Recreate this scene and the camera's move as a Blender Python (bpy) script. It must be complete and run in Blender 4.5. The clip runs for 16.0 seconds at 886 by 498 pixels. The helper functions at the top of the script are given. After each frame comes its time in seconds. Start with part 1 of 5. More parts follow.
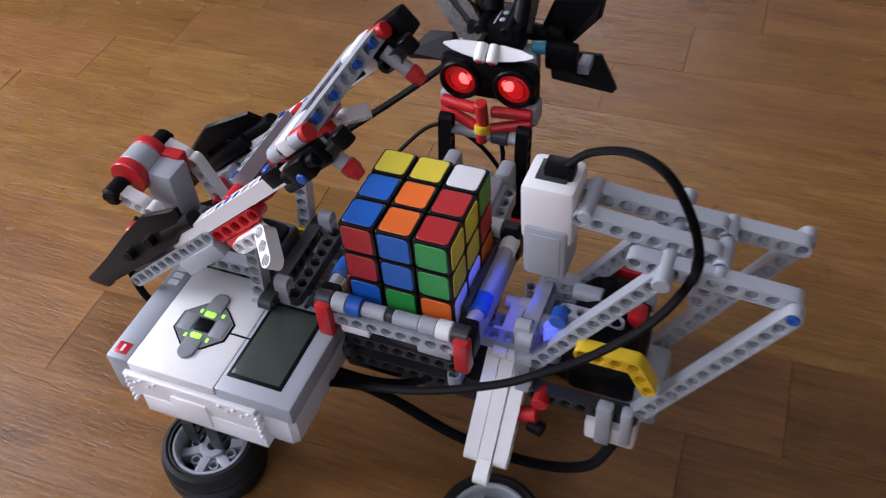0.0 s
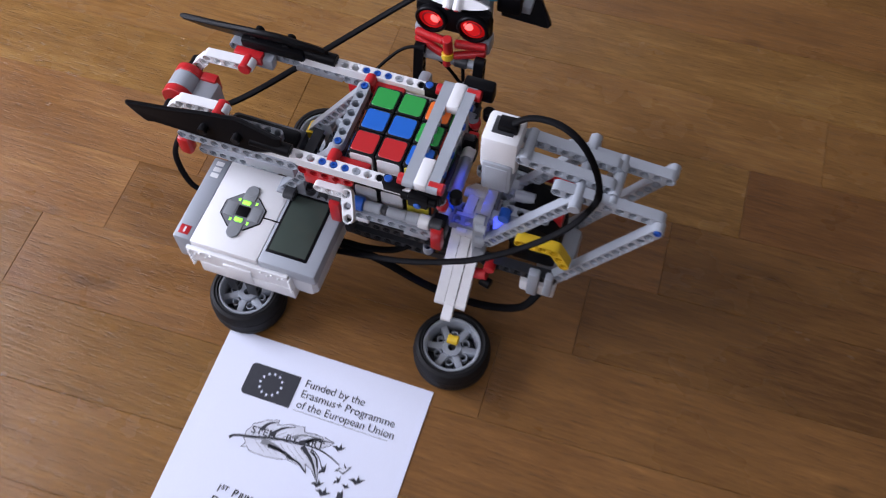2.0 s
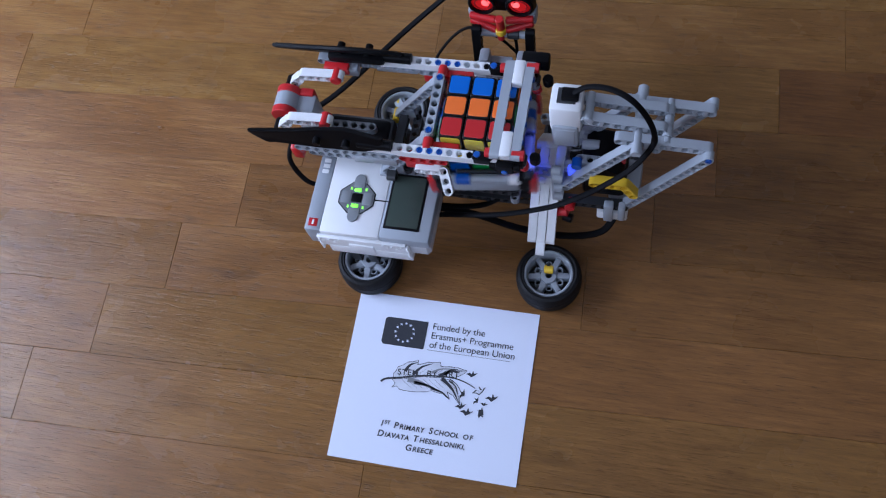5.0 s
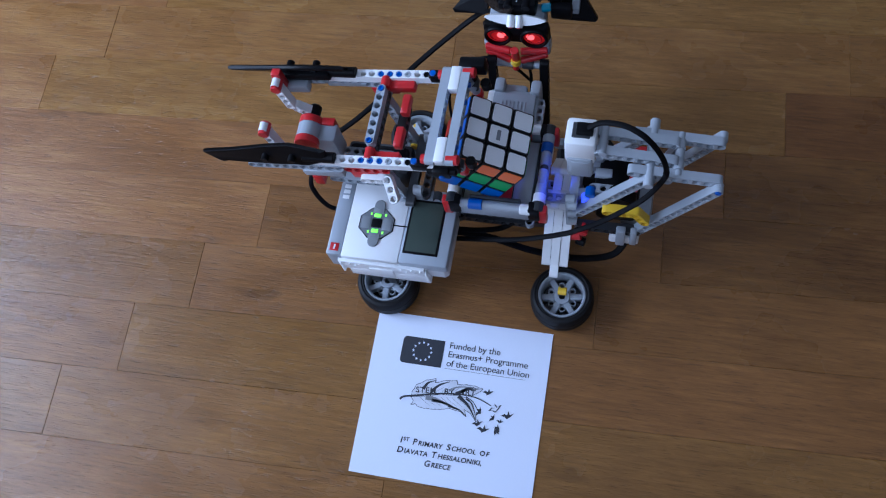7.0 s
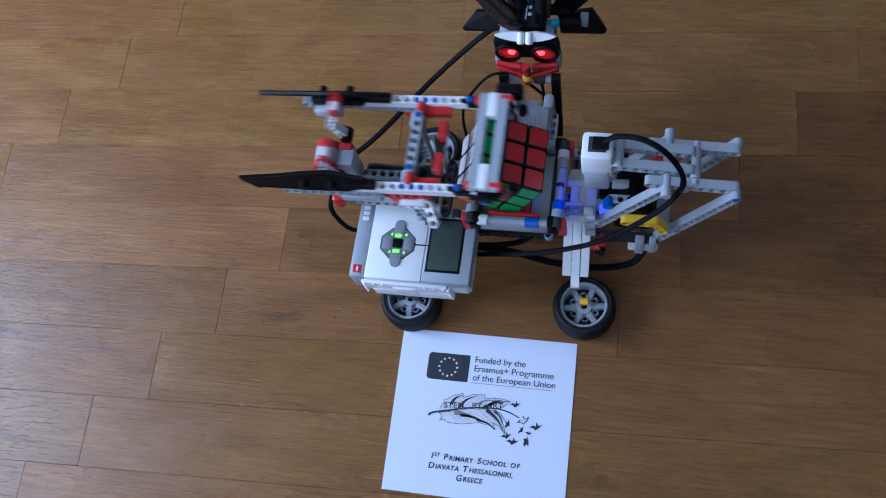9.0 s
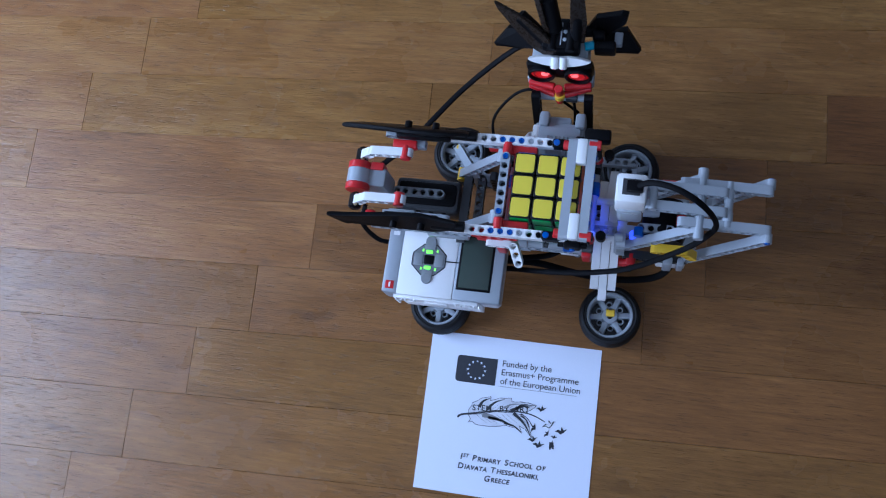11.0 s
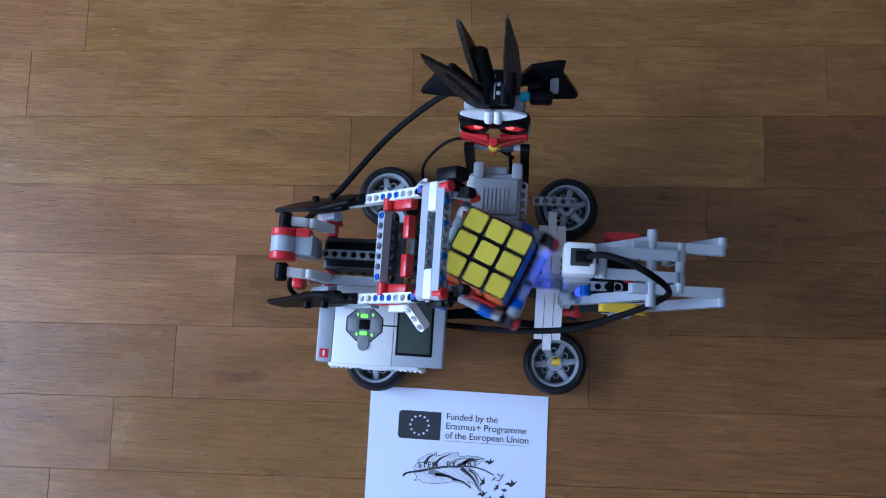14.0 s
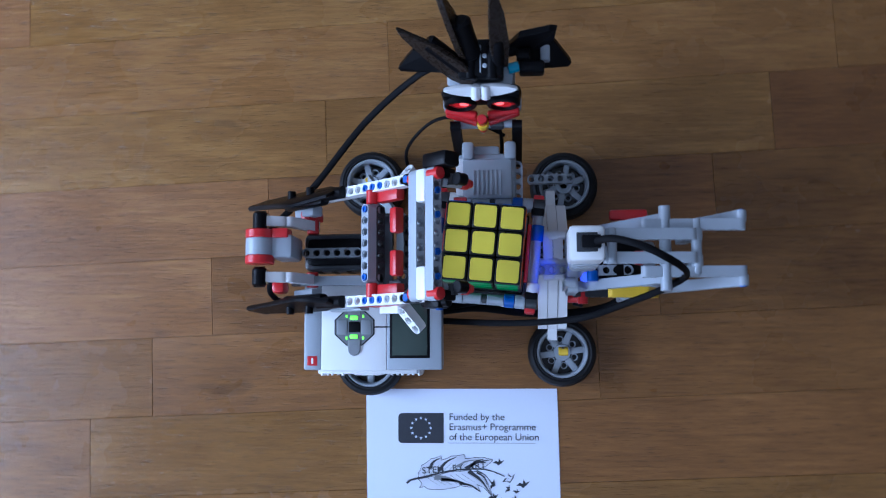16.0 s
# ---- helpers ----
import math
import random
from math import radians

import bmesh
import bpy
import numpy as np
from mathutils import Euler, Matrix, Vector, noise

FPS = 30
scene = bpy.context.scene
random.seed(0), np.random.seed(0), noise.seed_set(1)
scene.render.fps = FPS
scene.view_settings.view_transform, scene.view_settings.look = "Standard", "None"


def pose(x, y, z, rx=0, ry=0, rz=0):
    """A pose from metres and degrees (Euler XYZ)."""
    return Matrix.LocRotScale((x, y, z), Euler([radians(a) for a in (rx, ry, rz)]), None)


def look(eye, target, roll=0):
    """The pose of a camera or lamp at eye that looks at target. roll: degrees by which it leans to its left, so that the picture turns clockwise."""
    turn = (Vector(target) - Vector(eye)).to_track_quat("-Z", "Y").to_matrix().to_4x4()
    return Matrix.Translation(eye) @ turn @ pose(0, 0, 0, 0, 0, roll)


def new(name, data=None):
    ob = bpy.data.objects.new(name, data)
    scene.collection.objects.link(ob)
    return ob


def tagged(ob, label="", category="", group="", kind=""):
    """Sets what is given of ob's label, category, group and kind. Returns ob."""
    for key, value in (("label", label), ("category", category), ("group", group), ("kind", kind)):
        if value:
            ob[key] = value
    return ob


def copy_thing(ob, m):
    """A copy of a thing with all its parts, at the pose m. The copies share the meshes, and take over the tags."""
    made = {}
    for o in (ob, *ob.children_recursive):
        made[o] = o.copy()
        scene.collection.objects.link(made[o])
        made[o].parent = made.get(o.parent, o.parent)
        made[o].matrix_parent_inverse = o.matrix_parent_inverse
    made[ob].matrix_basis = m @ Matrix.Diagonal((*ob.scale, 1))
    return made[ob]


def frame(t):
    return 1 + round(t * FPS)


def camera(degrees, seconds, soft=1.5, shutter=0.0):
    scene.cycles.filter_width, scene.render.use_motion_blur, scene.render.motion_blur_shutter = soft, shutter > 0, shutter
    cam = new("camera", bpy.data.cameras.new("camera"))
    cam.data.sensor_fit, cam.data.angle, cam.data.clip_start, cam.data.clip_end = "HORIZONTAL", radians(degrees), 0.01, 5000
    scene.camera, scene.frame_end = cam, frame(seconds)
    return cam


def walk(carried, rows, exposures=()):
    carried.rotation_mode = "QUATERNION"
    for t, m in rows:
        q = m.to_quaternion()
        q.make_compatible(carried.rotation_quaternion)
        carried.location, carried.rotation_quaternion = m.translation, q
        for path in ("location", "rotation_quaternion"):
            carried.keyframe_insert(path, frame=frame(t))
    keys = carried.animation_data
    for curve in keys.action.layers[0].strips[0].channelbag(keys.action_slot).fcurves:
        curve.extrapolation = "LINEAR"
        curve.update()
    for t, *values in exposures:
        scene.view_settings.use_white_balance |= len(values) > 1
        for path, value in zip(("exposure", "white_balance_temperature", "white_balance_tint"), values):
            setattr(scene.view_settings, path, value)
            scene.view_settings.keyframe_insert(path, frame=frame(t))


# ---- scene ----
cam = camera(50.8, 16.0, soft=1.1, shutter=0.5)
ROWS = [
    (0.0, 0.0887, -0.2161, 0.4737, 43.79, 3.56, 21.40),
    (0.5, 0.0984, -0.2401, 0.5406, 40.28, 2.16, 19.79),
    (1.0, 0.0784, -0.2316, 0.5586, 36.90, 0.80, 18.93),
    (1.5, 0.0721, -0.2280, 0.5919, 31.22, 0.81, 19.64),
    (2.0, 0.0855, -0.2627, 0.6694, 29.07, 0.23, 18.88),
    (2.5, 0.0927, -0.3041, 0.7426, 28.12, -0.06, 15.95),
    (3.0, 0.0831, -0.3097, 0.7574, 28.99, 2.97, 12.77),
    (3.5, 0.0687, -0.2820, 0.7568, 27.31, 5.32, 11.50),
    (4.0, 0.0652, -0.2954, 0.7565, 24.61, 6.25, 11.07),
    (4.5, 0.0662, -0.2899, 0.7785, 22.45, 7.66, 10.64),
    (7.0, 0.0542, -0.2660, 0.8429, 21.33, 7.98, 10.50),
    (7.5, 0.0519, -0.2697, 0.8413, 20.67, 7.90, 10.57),
    (8.0, 0.0533, -0.2599, 0.8528, 21.03, 8.27, 10.54),
    (8.5, 0.0510, -0.2589, 0.8550, 21.54, 9.02, 9.23),
    (9.0, 0.0455, -0.2566, 0.8582, 20.98, 9.60, 8.09),
    (11.5, -0.0053, -0.1164, 0.9190, 11.59, 9.56, 8.13),
    (12.0, -0.0251, -0.0991, 0.9061, 10.36, 7.65, 4.70),
    (12.5, -0.0297, -0.0659, 0.8843, 9.63, 6.49, 1.85),
    (13.0, -0.0274, -0.0469, 0.8812, 8.76, 5.58, 1.78),
    (13.5, -0.0270, -0.0271, 0.8888, 8.35, 5.14, 2.66),
    (14.0, -0.0265, -0.0230, 0.8876, 8.37, 4.95, 3.65),
    (14.5, -0.0278, -0.0215, 0.8863, 7.82, 5.09, 4.51),
    (15.0, -0.0307, -0.0169, 0.8831, 7.57, 4.80, 5.29),
    (15.5, -0.0319, -0.0065, 0.8583, 7.17, 4.44, 5.39),
    (16.0, -0.0377, 0.0005, 0.8256, 6.30, 4.55, -0.25),
]
walk(cam, [(t, pose(x, y, z, rx, ry, rz)) for t, x, y, z, rx, ry, rz in ROWS],
     exposures=[(0.0, -0.44, 6220, 23), (3.0, -0.58, 5900, 22), (4.5, -0.82, 5340, 20), (7.0, -0.84, 4800, 15), (11.5, -0.86, 4680, 14), (16.0, -0.74, 4640, 14)])

# ---- world and light: daylight through the west window, added fill lamps north and south ----
world = bpy.data.worlds.new("world")
scene.world = world
world.use_nodes = True
wn = world.node_tree
sky = wn.nodes.new("ShaderNodeTexSky")
sky.sky_type, sky.sun_disc = "NISHITA", False
sky.sun_elevation, sky.sun_rotation = radians(38), radians(200)
wn.nodes["Background"].inputs["Strength"].default_value = 0.12
wn.links.new(sky.outputs[0], wn.nodes["Background"].inputs["Color"])

sun = bpy.data.lights.new("sun", "SUN")
sun.energy, sun.angle, sun.color = 2.0, radians(0.5), (1.0, 0.95, 0.88)
new("sun", sun).matrix_world = look((2.5, 4, 6), (0.0, 0.0, 0.0))


def window_lamp(name, eye, target, w, h, watts):
    """Area lamp set in a window opening to give sky light."""
    data = bpy.data.lights.new(name, "AREA")
    data.shape, data.size, data.size_y, data.energy = "RECTANGLE", w, h, watts
    data.color = (0.9, 0.95, 1.0)
    new(name, data).matrix_world = look(eye, target)


window_lamp("window_daylight", (-1.54, -0.2, 0.91), (0, -0.2, 0.65), 1.1, 0.98, 68)
# north fill lamp, added to brighten the far floor; no window known there
window_lamp("north_fill_lamp", (-0.85, 3.25, 1.75), (-0.5, 0, 0.6), 1.0, 1.1, 17)
# south fill lamp, added to light the robot's front; its window is unseen
window_lamp("south_fill_lamp", (-0.5, -1.64, 1.62), (-0.5, 0, 0.9), 1.5, 1.2, 15)

# ---- materials ----
def mat_base(name):
    m = bpy.data.materials.new(name)
    m.use_nodes = True
    nt = m.node_tree
    return m, nt, nt.nodes["Principled BSDF"]


def plastic(name, color, rough=0.32, vary=0.12, bump=0.04, spec=0.5):
    """Moulded plastic: faint mottling, handling marks in the gloss and a very fine relief."""
    m, nt, b = mat_base(name)
    tc = nt.nodes.new("ShaderNodeTexCoord")
    big = nt.nodes.new("ShaderNodeTexNoise")
    big.inputs["Scale"].default_value, big.inputs["Detail"].default_value = 45, 4
    nt.links.new(tc.outputs["Object"], big.inputs["Vector"])
    ramp = nt.nodes.new("ShaderNodeMapRange")
    ramp.inputs["To Min"].default_value, ramp.inputs["To Max"].default_value = 1 - vary, 1 + vary
    nt.links.new(big.outputs["Fac"], ramp.inputs["Value"])
    mul = nt.nodes.new("ShaderNodeVectorMath")
    mul.operation = "MULTIPLY"
    mul.inputs[0].default_value = color
    nt.links.new(ramp.outputs[0], mul.inputs[1])
    nt.links.new(mul.outputs[0], b.inputs["Base Color"])
    fine = nt.nodes.new("ShaderNodeTexNoise")
    fine.inputs["Scale"].default_value, fine.inputs["Detail"].default_value = 420, 3
    nt.links.new(tc.outputs["Object"], fine.inputs["Vector"])
    rr = nt.nodes.new("ShaderNodeMapRange")
    rr.inputs["To Min"].default_value, rr.inputs["To Max"].default_value = rough - 0.08, rough + 0.14
    nt.links.new(fine.outputs["Fac"], rr.inputs["Value"])
    nt.links.new(rr.outputs[0], b.inputs["Roughness"])
    bp = nt.nodes.new("ShaderNodeBump")
    bp.inputs["Strength"].default_value, bp.inputs["Distance"].default_value = bump, 0.0004
    nt.links.new(fine.outputs["Fac"], bp.inputs["Height"])
    nt.links.new(bp.outputs[0], b.inputs["Normal"])
    b.inputs["Specular IOR Level"].default_value = spec
    return m


def glowing(name, color, strength):
    m, nt, b = mat_base(name)
    b.inputs["Base Color"].default_value = (*color, 1)
    b.inputs["Emission Color"].default_value = (*color, 1)
    b.inputs["Emission Strength"].default_value = strength
    return m


LIGHT = plastic("light_grey_plastic", (0.34, 0.37, 0.41))
DARK = plastic("dark_grey_plastic", (0.03, 0.032, 0.036))
WHITE = plastic("white_plastic", (0.78, 0.79, 0.8), 0.3, 0.05)
BLACK = plastic("black_plastic", (0.004, 0.004, 0.005), 0.36, 0.3, 0.04, 0.11)
RED = plastic("red_plastic", (0.5, 0.015, 0.018), 0.3)
BLUE = plastic("blue_plastic", (0.012, 0.09, 0.42), 0.3)
YELLOW = plastic("yellow_plastic", (0.75, 0.5, 0.02), 0.3)
AZURE = plastic("azure_plastic", (0.03, 0.28, 0.42), 0.3)
TAN = plastic("tan_plastic", (0.55, 0.42, 0.22), 0.35)
# black plastic; the wood floor's brown reflection is mixed into the colour
HAIR = plastic("black_plastic_brown_reflection", (0.02, 0.014, 0.01), 0.25, 0.3, 0.04, 0.35)
RUBBER = plastic("tyre_rubber", (0.008, 0.008, 0.009), 0.6, 0.35, 0.3, 0.25)
CABLE = plastic("cable_rubber", (0.004, 0.004, 0.005), 0.6, 0.3, 0.1, 0.08)
SCREEN = plastic("lcd_glass", (0.045, 0.06, 0.05), 0.12, 0.12, 0.0, 0.4)
CUBE_BLACK = plastic("cube_black_plastic", (0.005, 0.005, 0.006), 0.28, 0.3, 0.04, 0.3)
STICKER = {
    "W": plastic("white_sticker", (0.8, 0.81, 0.83), 0.28, 0.03),
    "Y": plastic("yellow_sticker", (0.72, 0.6, 0.04), 0.3, 0.05),
    "R": plastic("red_sticker", (0.5, 0.018, 0.02), 0.3, 0.05),
    "O": plastic("orange_sticker", (0.85, 0.17, 0.02), 0.3, 0.05),
    "B": plastic("blue_sticker", (0.012, 0.13, 0.55), 0.3, 0.05),
    "G": plastic("green_sticker", (0.02, 0.33, 0.06), 0.3, 0.05),
}
GREEN_GLOW = glowing("green_led", (0.3, 1.0, 0.06), 1.7)
RED_GLOW = glowing("red_led", (0.8, 0.008, 0.006), 0.26)
RED_CORE = glowing("red_led_core", (1.0, 0.1, 0.08), 3.4)
BLUE_GLOW = glowing("blue_led_and_lit_peg", (0.1, 0.14, 1.0), 1.5)


def wood_material():
    """Varnished oak strips: short dark pores along the grain, soft figure, knots, and another tone and hue on each strip."""
    m, nt, b = mat_base("varnished_oak")
    N, L = nt.nodes, nt.links
    info, geo = N.new("ShaderNodeObjectInfo"), N.new("ShaderNodeNewGeometry")

    def math_node(op, a, c, d=None):
        n = N.new("ShaderNodeMath")
        n.operation = op
        for k, v in enumerate((a, c, d)):
            if v is None:
                continue
            if isinstance(v, (int, float)):
                n.inputs[k].default_value = v
            else:
                L.new(v, n.inputs[k])
        return n.outputs[0]
    # each strip's own tone is its object colour's red; the joined far strips take theirs piece by piece
    own = N.new("ShaderNodeSeparateColor")
    L.new(info.outputs["Color"], own.inputs[0])
    tone = math_node("MULTIPLY_ADD", geo.outputs["Random Per Island"], own.outputs[1], own.outputs[0])
    hue = math_node("FRACT", math_node("ADD", info.outputs["Random"], math_node("MULTIPLY", geo.outputs["Random Per Island"], 17.31)), 0.0)
    off = N.new("ShaderNodeVectorMath")
    off.operation = "MULTIPLY_ADD"
    L.new(hue, off.inputs[0])
    off.inputs[1].default_value = (7.3, 3.1, 5.7)
    L.new(geo.outputs["Position"], off.inputs[2])

    def noise_along(scale, detail, dist, stretch, rough=0.55):
        mp = N.new("ShaderNodeMapping")
        mp.inputs["Rotation"].default_value = (0, 0, radians(-2.2))
        mp.inputs["Scale"].default_value = (1, stretch, 1)
        L.new(off.outputs[0], mp.inputs["Vector"])
        n = N.new("ShaderNodeTexNoise")
        n.inputs["Scale"].default_value, n.inputs["Detail"].default_value = scale, detail
        n.inputs["Distortion"].default_value, n.inputs["Roughness"].default_value = dist, rough
        L.new(mp.outputs[0], n.inputs["Vector"])
        return n.outputs["Fac"]

    def ranged(v, a, c, lo, hi):
        n = N.new("ShaderNodeMapRange")
        for k, x in (("From Min", a), ("From Max", c), ("To Min", lo), ("To Max", hi)):
            n.inputs[k].default_value = x
        L.new(v, n.inputs["Value"])
        return n.outputs[0]
    figure = noise_along(7, 5, 1.2, 5)
    grain = noise_along(24, 7, 0.5, 14, 0.65)
    pores = noise_along(75, 3, 0.0, 9)
    clouds = noise_along(9, 4, 0.0, 1.3)
    mix = math_node("MULTIPLY_ADD", figure, 0.36, math_node("MULTIPLY_ADD", grain, 0.5, ranged(tone, 0, 1, -0.1, 0.22)))
    mix = math_node("MULTIPLY_ADD", clouds, 0.2, math_node("SUBTRACT", mix, 0.1))
    ramp = N.new("ShaderNodeValToRGB")
    e = ramp.color_ramp.elements
    e[0].position, e[0].color = 0.25, (0.105, 0.045, 0.016, 1)
    e[1].position, e[1].color = 0.8, (0.39, 0.205, 0.086, 1)
    ramp.color_ramp.elements.new(0.52).color = (0.22, 0.102, 0.038, 1)
    L.new(mix, ramp.inputs["Fac"])
    red = N.new("ShaderNodeVectorMath")
    red.operation = "MULTIPLY"
    L.new(ramp.outputs[0], red.inputs[0])
    comb = N.new("ShaderNodeCombineXYZ")
    L.new(ranged(hue, 0, 1, 0.99, 1.05), comb.inputs[0])
    L.new(ranged(hue, 0, 1, 1.06, 1.0), comb.inputs[1])
    L.new(ranged(hue, 0, 1, 0.7, 0.76), comb.inputs[2])
    L.new(comb.outputs[0], red.inputs[1])
    knots = ranged(noise_along(16, 2, 0.0, 2.6), 0.68, 0.76, 1.0, 0.72)
    fibres = noise_along(130, 4, 0.0, 20, 0.7)
    shade = math_node("MULTIPLY", ranged(pores, 0.58, 0.72, 1.0, 0.7), math_node("MULTIPLY", knots, ranged(fibres, 0.3, 0.7, 0.84, 1.16)))
    col = N.new("ShaderNodeVectorMath")
    col.operation = "MULTIPLY"
    L.new(red.outputs[0], col.inputs[0])
    L.new(shade, col.inputs[1])
    L.new(col.outputs[0], b.inputs["Base Color"])
    rough = math_node("ADD", ranged(clouds, 0.3, 0.7, 0.14, 0.3), math_node("MULTIPLY", hue, 0.14))
    L.new(rough, b.inputs["Roughness"])
    b.inputs["Specular IOR Level"].default_value = 0.4
    wavy = N.new("ShaderNodeBump")
    wavy.inputs["Strength"].default_value, wavy.inputs["Distance"].default_value = 0.22, 0.003
    L.new(noise_along(11, 2, 0.0, 2.0), wavy.inputs["Height"])
    bp = N.new("ShaderNodeBump")
    bp.inputs["Strength"].default_value, bp.inputs["Distance"].default_value = 0.65, 0.0007
    L.new(math_node("SUBTRACT", grain, math_node("MULTIPLY", ranged(pores, 0.58, 0.72, 0.0, 1.0), 0.5)), bp.inputs["Height"])
    L.new(wavy.outputs[0], bp.inputs["Normal"])
    L.new(bp.outputs[0], b.inputs["Normal"])
    return m


def paper_material():
    m, nt, b = mat_base("white_paper")
    n = nt.nodes.new("ShaderNodeTexNoise")
    n.inputs["Scale"].default_value, n.inputs["Detail"].default_value = 300, 5
    r = nt.nodes.new("ShaderNodeValToRGB")
    r.color_ramp.elements[0].color, r.color_ramp.elements[1].color = (0.67, 0.705, 0.83, 1), (0.74, 0.775, 0.89, 1)
    nt.links.new(n.outputs["Fac"], r.inputs["Fac"])
    nt.links.new(r.outputs[0], b.inputs["Base Color"])
    b.inputs["Roughness"].default_value = 0.75
    return m


def plaster_material(name, color):
    m, nt, b = mat_base(name)
    n = nt.nodes.new("ShaderNodeTexNoise")
    n.inputs["Scale"].default_value, n.inputs["Detail"].default_value = 6, 8
    r = nt.nodes.new("ShaderNodeMapRange")
    r.inputs["To Min"].default_value, r.inputs["To Max"].default_value = 0.92, 1.05
    v = nt.nodes.new("ShaderNodeVectorMath")
    v.operation = "MULTIPLY"
    v.inputs[0].default_value = color
    nt.links.new(n.outputs["Fac"], r.inputs["Value"])
    nt.links.new(r.outputs[0], v.inputs[1])
    nt.links.new(v.outputs[0], b.inputs["Base Color"])
    b.inputs["Roughness"].default_value = 0.85
    return m


WOOD, PAPER = wood_material(), paper_material()
INK = plastic("printed_black", (0.02, 0.022, 0.03), 0.6, 0.25, 0.0)
UNDERFLOOR = plastic("plank_joint_dirt", (0.075, 0.038, 0.017), 0.8)
INK_GREY = plastic("printed_grey", (0.2, 0.21, 0.23), 0.6, 0.2, 0.0)
PLASTER = plaster_material("wall_plaster", (0.4, 0.39, 0.37))
CEILING = plaster_material("ceiling_paint", (0.78, 0.78, 0.78))


# ---- mesh helpers; all lengths in millimetres ----
def part(name, bm, material, parent=None, label="", smooth=True):
    """Links a bmesh as one mesh object under its thing or part."""
    me = bpy.data.meshes.new(name)
    bmesh.ops.recalc_face_normals(bm, faces=bm.faces)
    bm.transform(Matrix.Scale(0.001, 4))
    bm.to_mesh(me)
    bm.free()
    me.materials.append(material)
    if smooth:
        me.shade_smooth()
        me.set_sharp_from_angle(angle=radians(32))
    ob = new(name, me)
    if parent is not None:
        ob.parent = parent
    if label:
        ob["label"] = label
    return ob


def frame_of(d, h):
    """Rotation whose x axis is d and z axis is as near h as can be."""
    d = Vector(d).normalized()
    h = Vector(h)
    h = (h - d * h.dot(d)).normalized()
    y = h.cross(d)
    return Matrix((d, y, h)).transposed()


def box(bm, x0, x1, y0, y1, z0, z1, bevel=0.6, m=None):
    r = bmesh.ops.create_cube(bm, size=1)
    vs = r["verts"]
    c, s = Vector(((x0 + x1) / 2, (y0 + y1) / 2, (z0 + z1) / 2)), Vector((x1 - x0, y1 - y0, z1 - z0))
    for v in vs:
        v.co = Vector((v.co.x * s.x, v.co.y * s.y, v.co.z * s.z)) + c
    if bevel:
        es = list({e for v in vs for e in v.link_edges})
        out = bmesh.ops.bevel(bm, geom=es, offset=bevel, segments=2, affect="EDGES", profile=0.5)
        vs = list({v for f in out["faces"] for v in f.verts} | {v for v in vs if v.is_valid})
    if m is not None:
        bmesh.ops.transform(bm, matrix=m, verts=vs)
    return bm


def boxbm(*a, **k):
    return box(bmesh.new(), *a, **k)


def ring_pts(c, u, v, r, seg):
    return [c + u * (r * math.cos(2 * math.pi * i / seg)) + v * (r * math.sin(2 * math.pi * i / seg)) for i in range(seg)]


def lathe(bm, p0, axis, profile, seg=20, cap=True):
    """Turns (distance along the axis, radius) pairs round an axis from p0."""
    axis = Vector(axis).normalized()
    ref = Vector((0, 0, 1)) if abs(axis.z) < 0.9 else Vector((1, 0, 0))
    u = axis.cross(ref).normalized()
    v = axis.cross(u)
    rings = [[bm.verts.new(p) for p in ring_pts(Vector(p0) + axis * d, u, v, r, seg)] for d, r in profile]
    for a, b in zip(rings, rings[1:]):
        for i in range(seg):
            bm.faces.new((a[i], a[(i + 1) % seg], b[(i + 1) % seg], b[i]))
    if cap:
        bm.faces.new(rings[0])
        bm.faces.new(rings[-1])
    return bm


def rod(bm, p0, p1, r, seg=14, bevel=0.5):
    p0, p1 = Vector(p0), Vector(p1)
    n = (p1 - p0).length
    b = min(bevel, n / 3, r / 2)
    return lathe(bm, p0, p1 - p0, [(0, r - b), (b, r), (n - b, r), (n, r - b)], seg)


def rodbm(*a, **k):
    return rod(bmesh.new(), *a, **k)


def spline(pts, steps=10):
    pts = [Vector(p) for p in pts]
    pts = [2 * pts[0] - pts[1]] + pts + [2 * pts[-1] - pts[-2]]
    out = []
    for i in range(1, len(pts) - 2):
        a, b, c, d = pts[i - 1:i + 3]
        for k in range(steps):
            t = k / steps
            out.append(0.5 * (2 * b + (c - a) * t + (2 * a - 5 * b + 4 * c - d) * t * t + (3 * b - a - 3 * c + d) * t ** 3))
    return out + [pts[-2]]


def cable_mesh(pts, rw=2.6, rh=1.7, seg=10):
    """A flat-oval cable swept along a smooth line."""
    bm = bmesh.new()
    line = spline(pts)
    rings = []
    for i, p in enumerate(line):
        t = (line[min(i + 1, len(line) - 1)] - line[max(i - 1, 0)]).normalized()
        u = t.cross(Vector((0, 0, 1)))
        u = u.normalized() if u.length > 0.05 else Vector((0, 1, 0))
        v = t.cross(u)
        rings.append([bm.verts.new(p + u * (rw * math.cos(2 * math.pi * k / seg)) + v * (rh * math.sin(2 * math.pi * k / seg))) for k in range(seg)])
    for a, b in zip(rings, rings[1:]):
        for i in range(seg):
            bm.faces.new((a[i], a[(i + 1) % seg], b[(i + 1) % seg], b[i]))
    bm.faces.new(rings[0])
    bm.faces.new(rings[-1])
    return bm


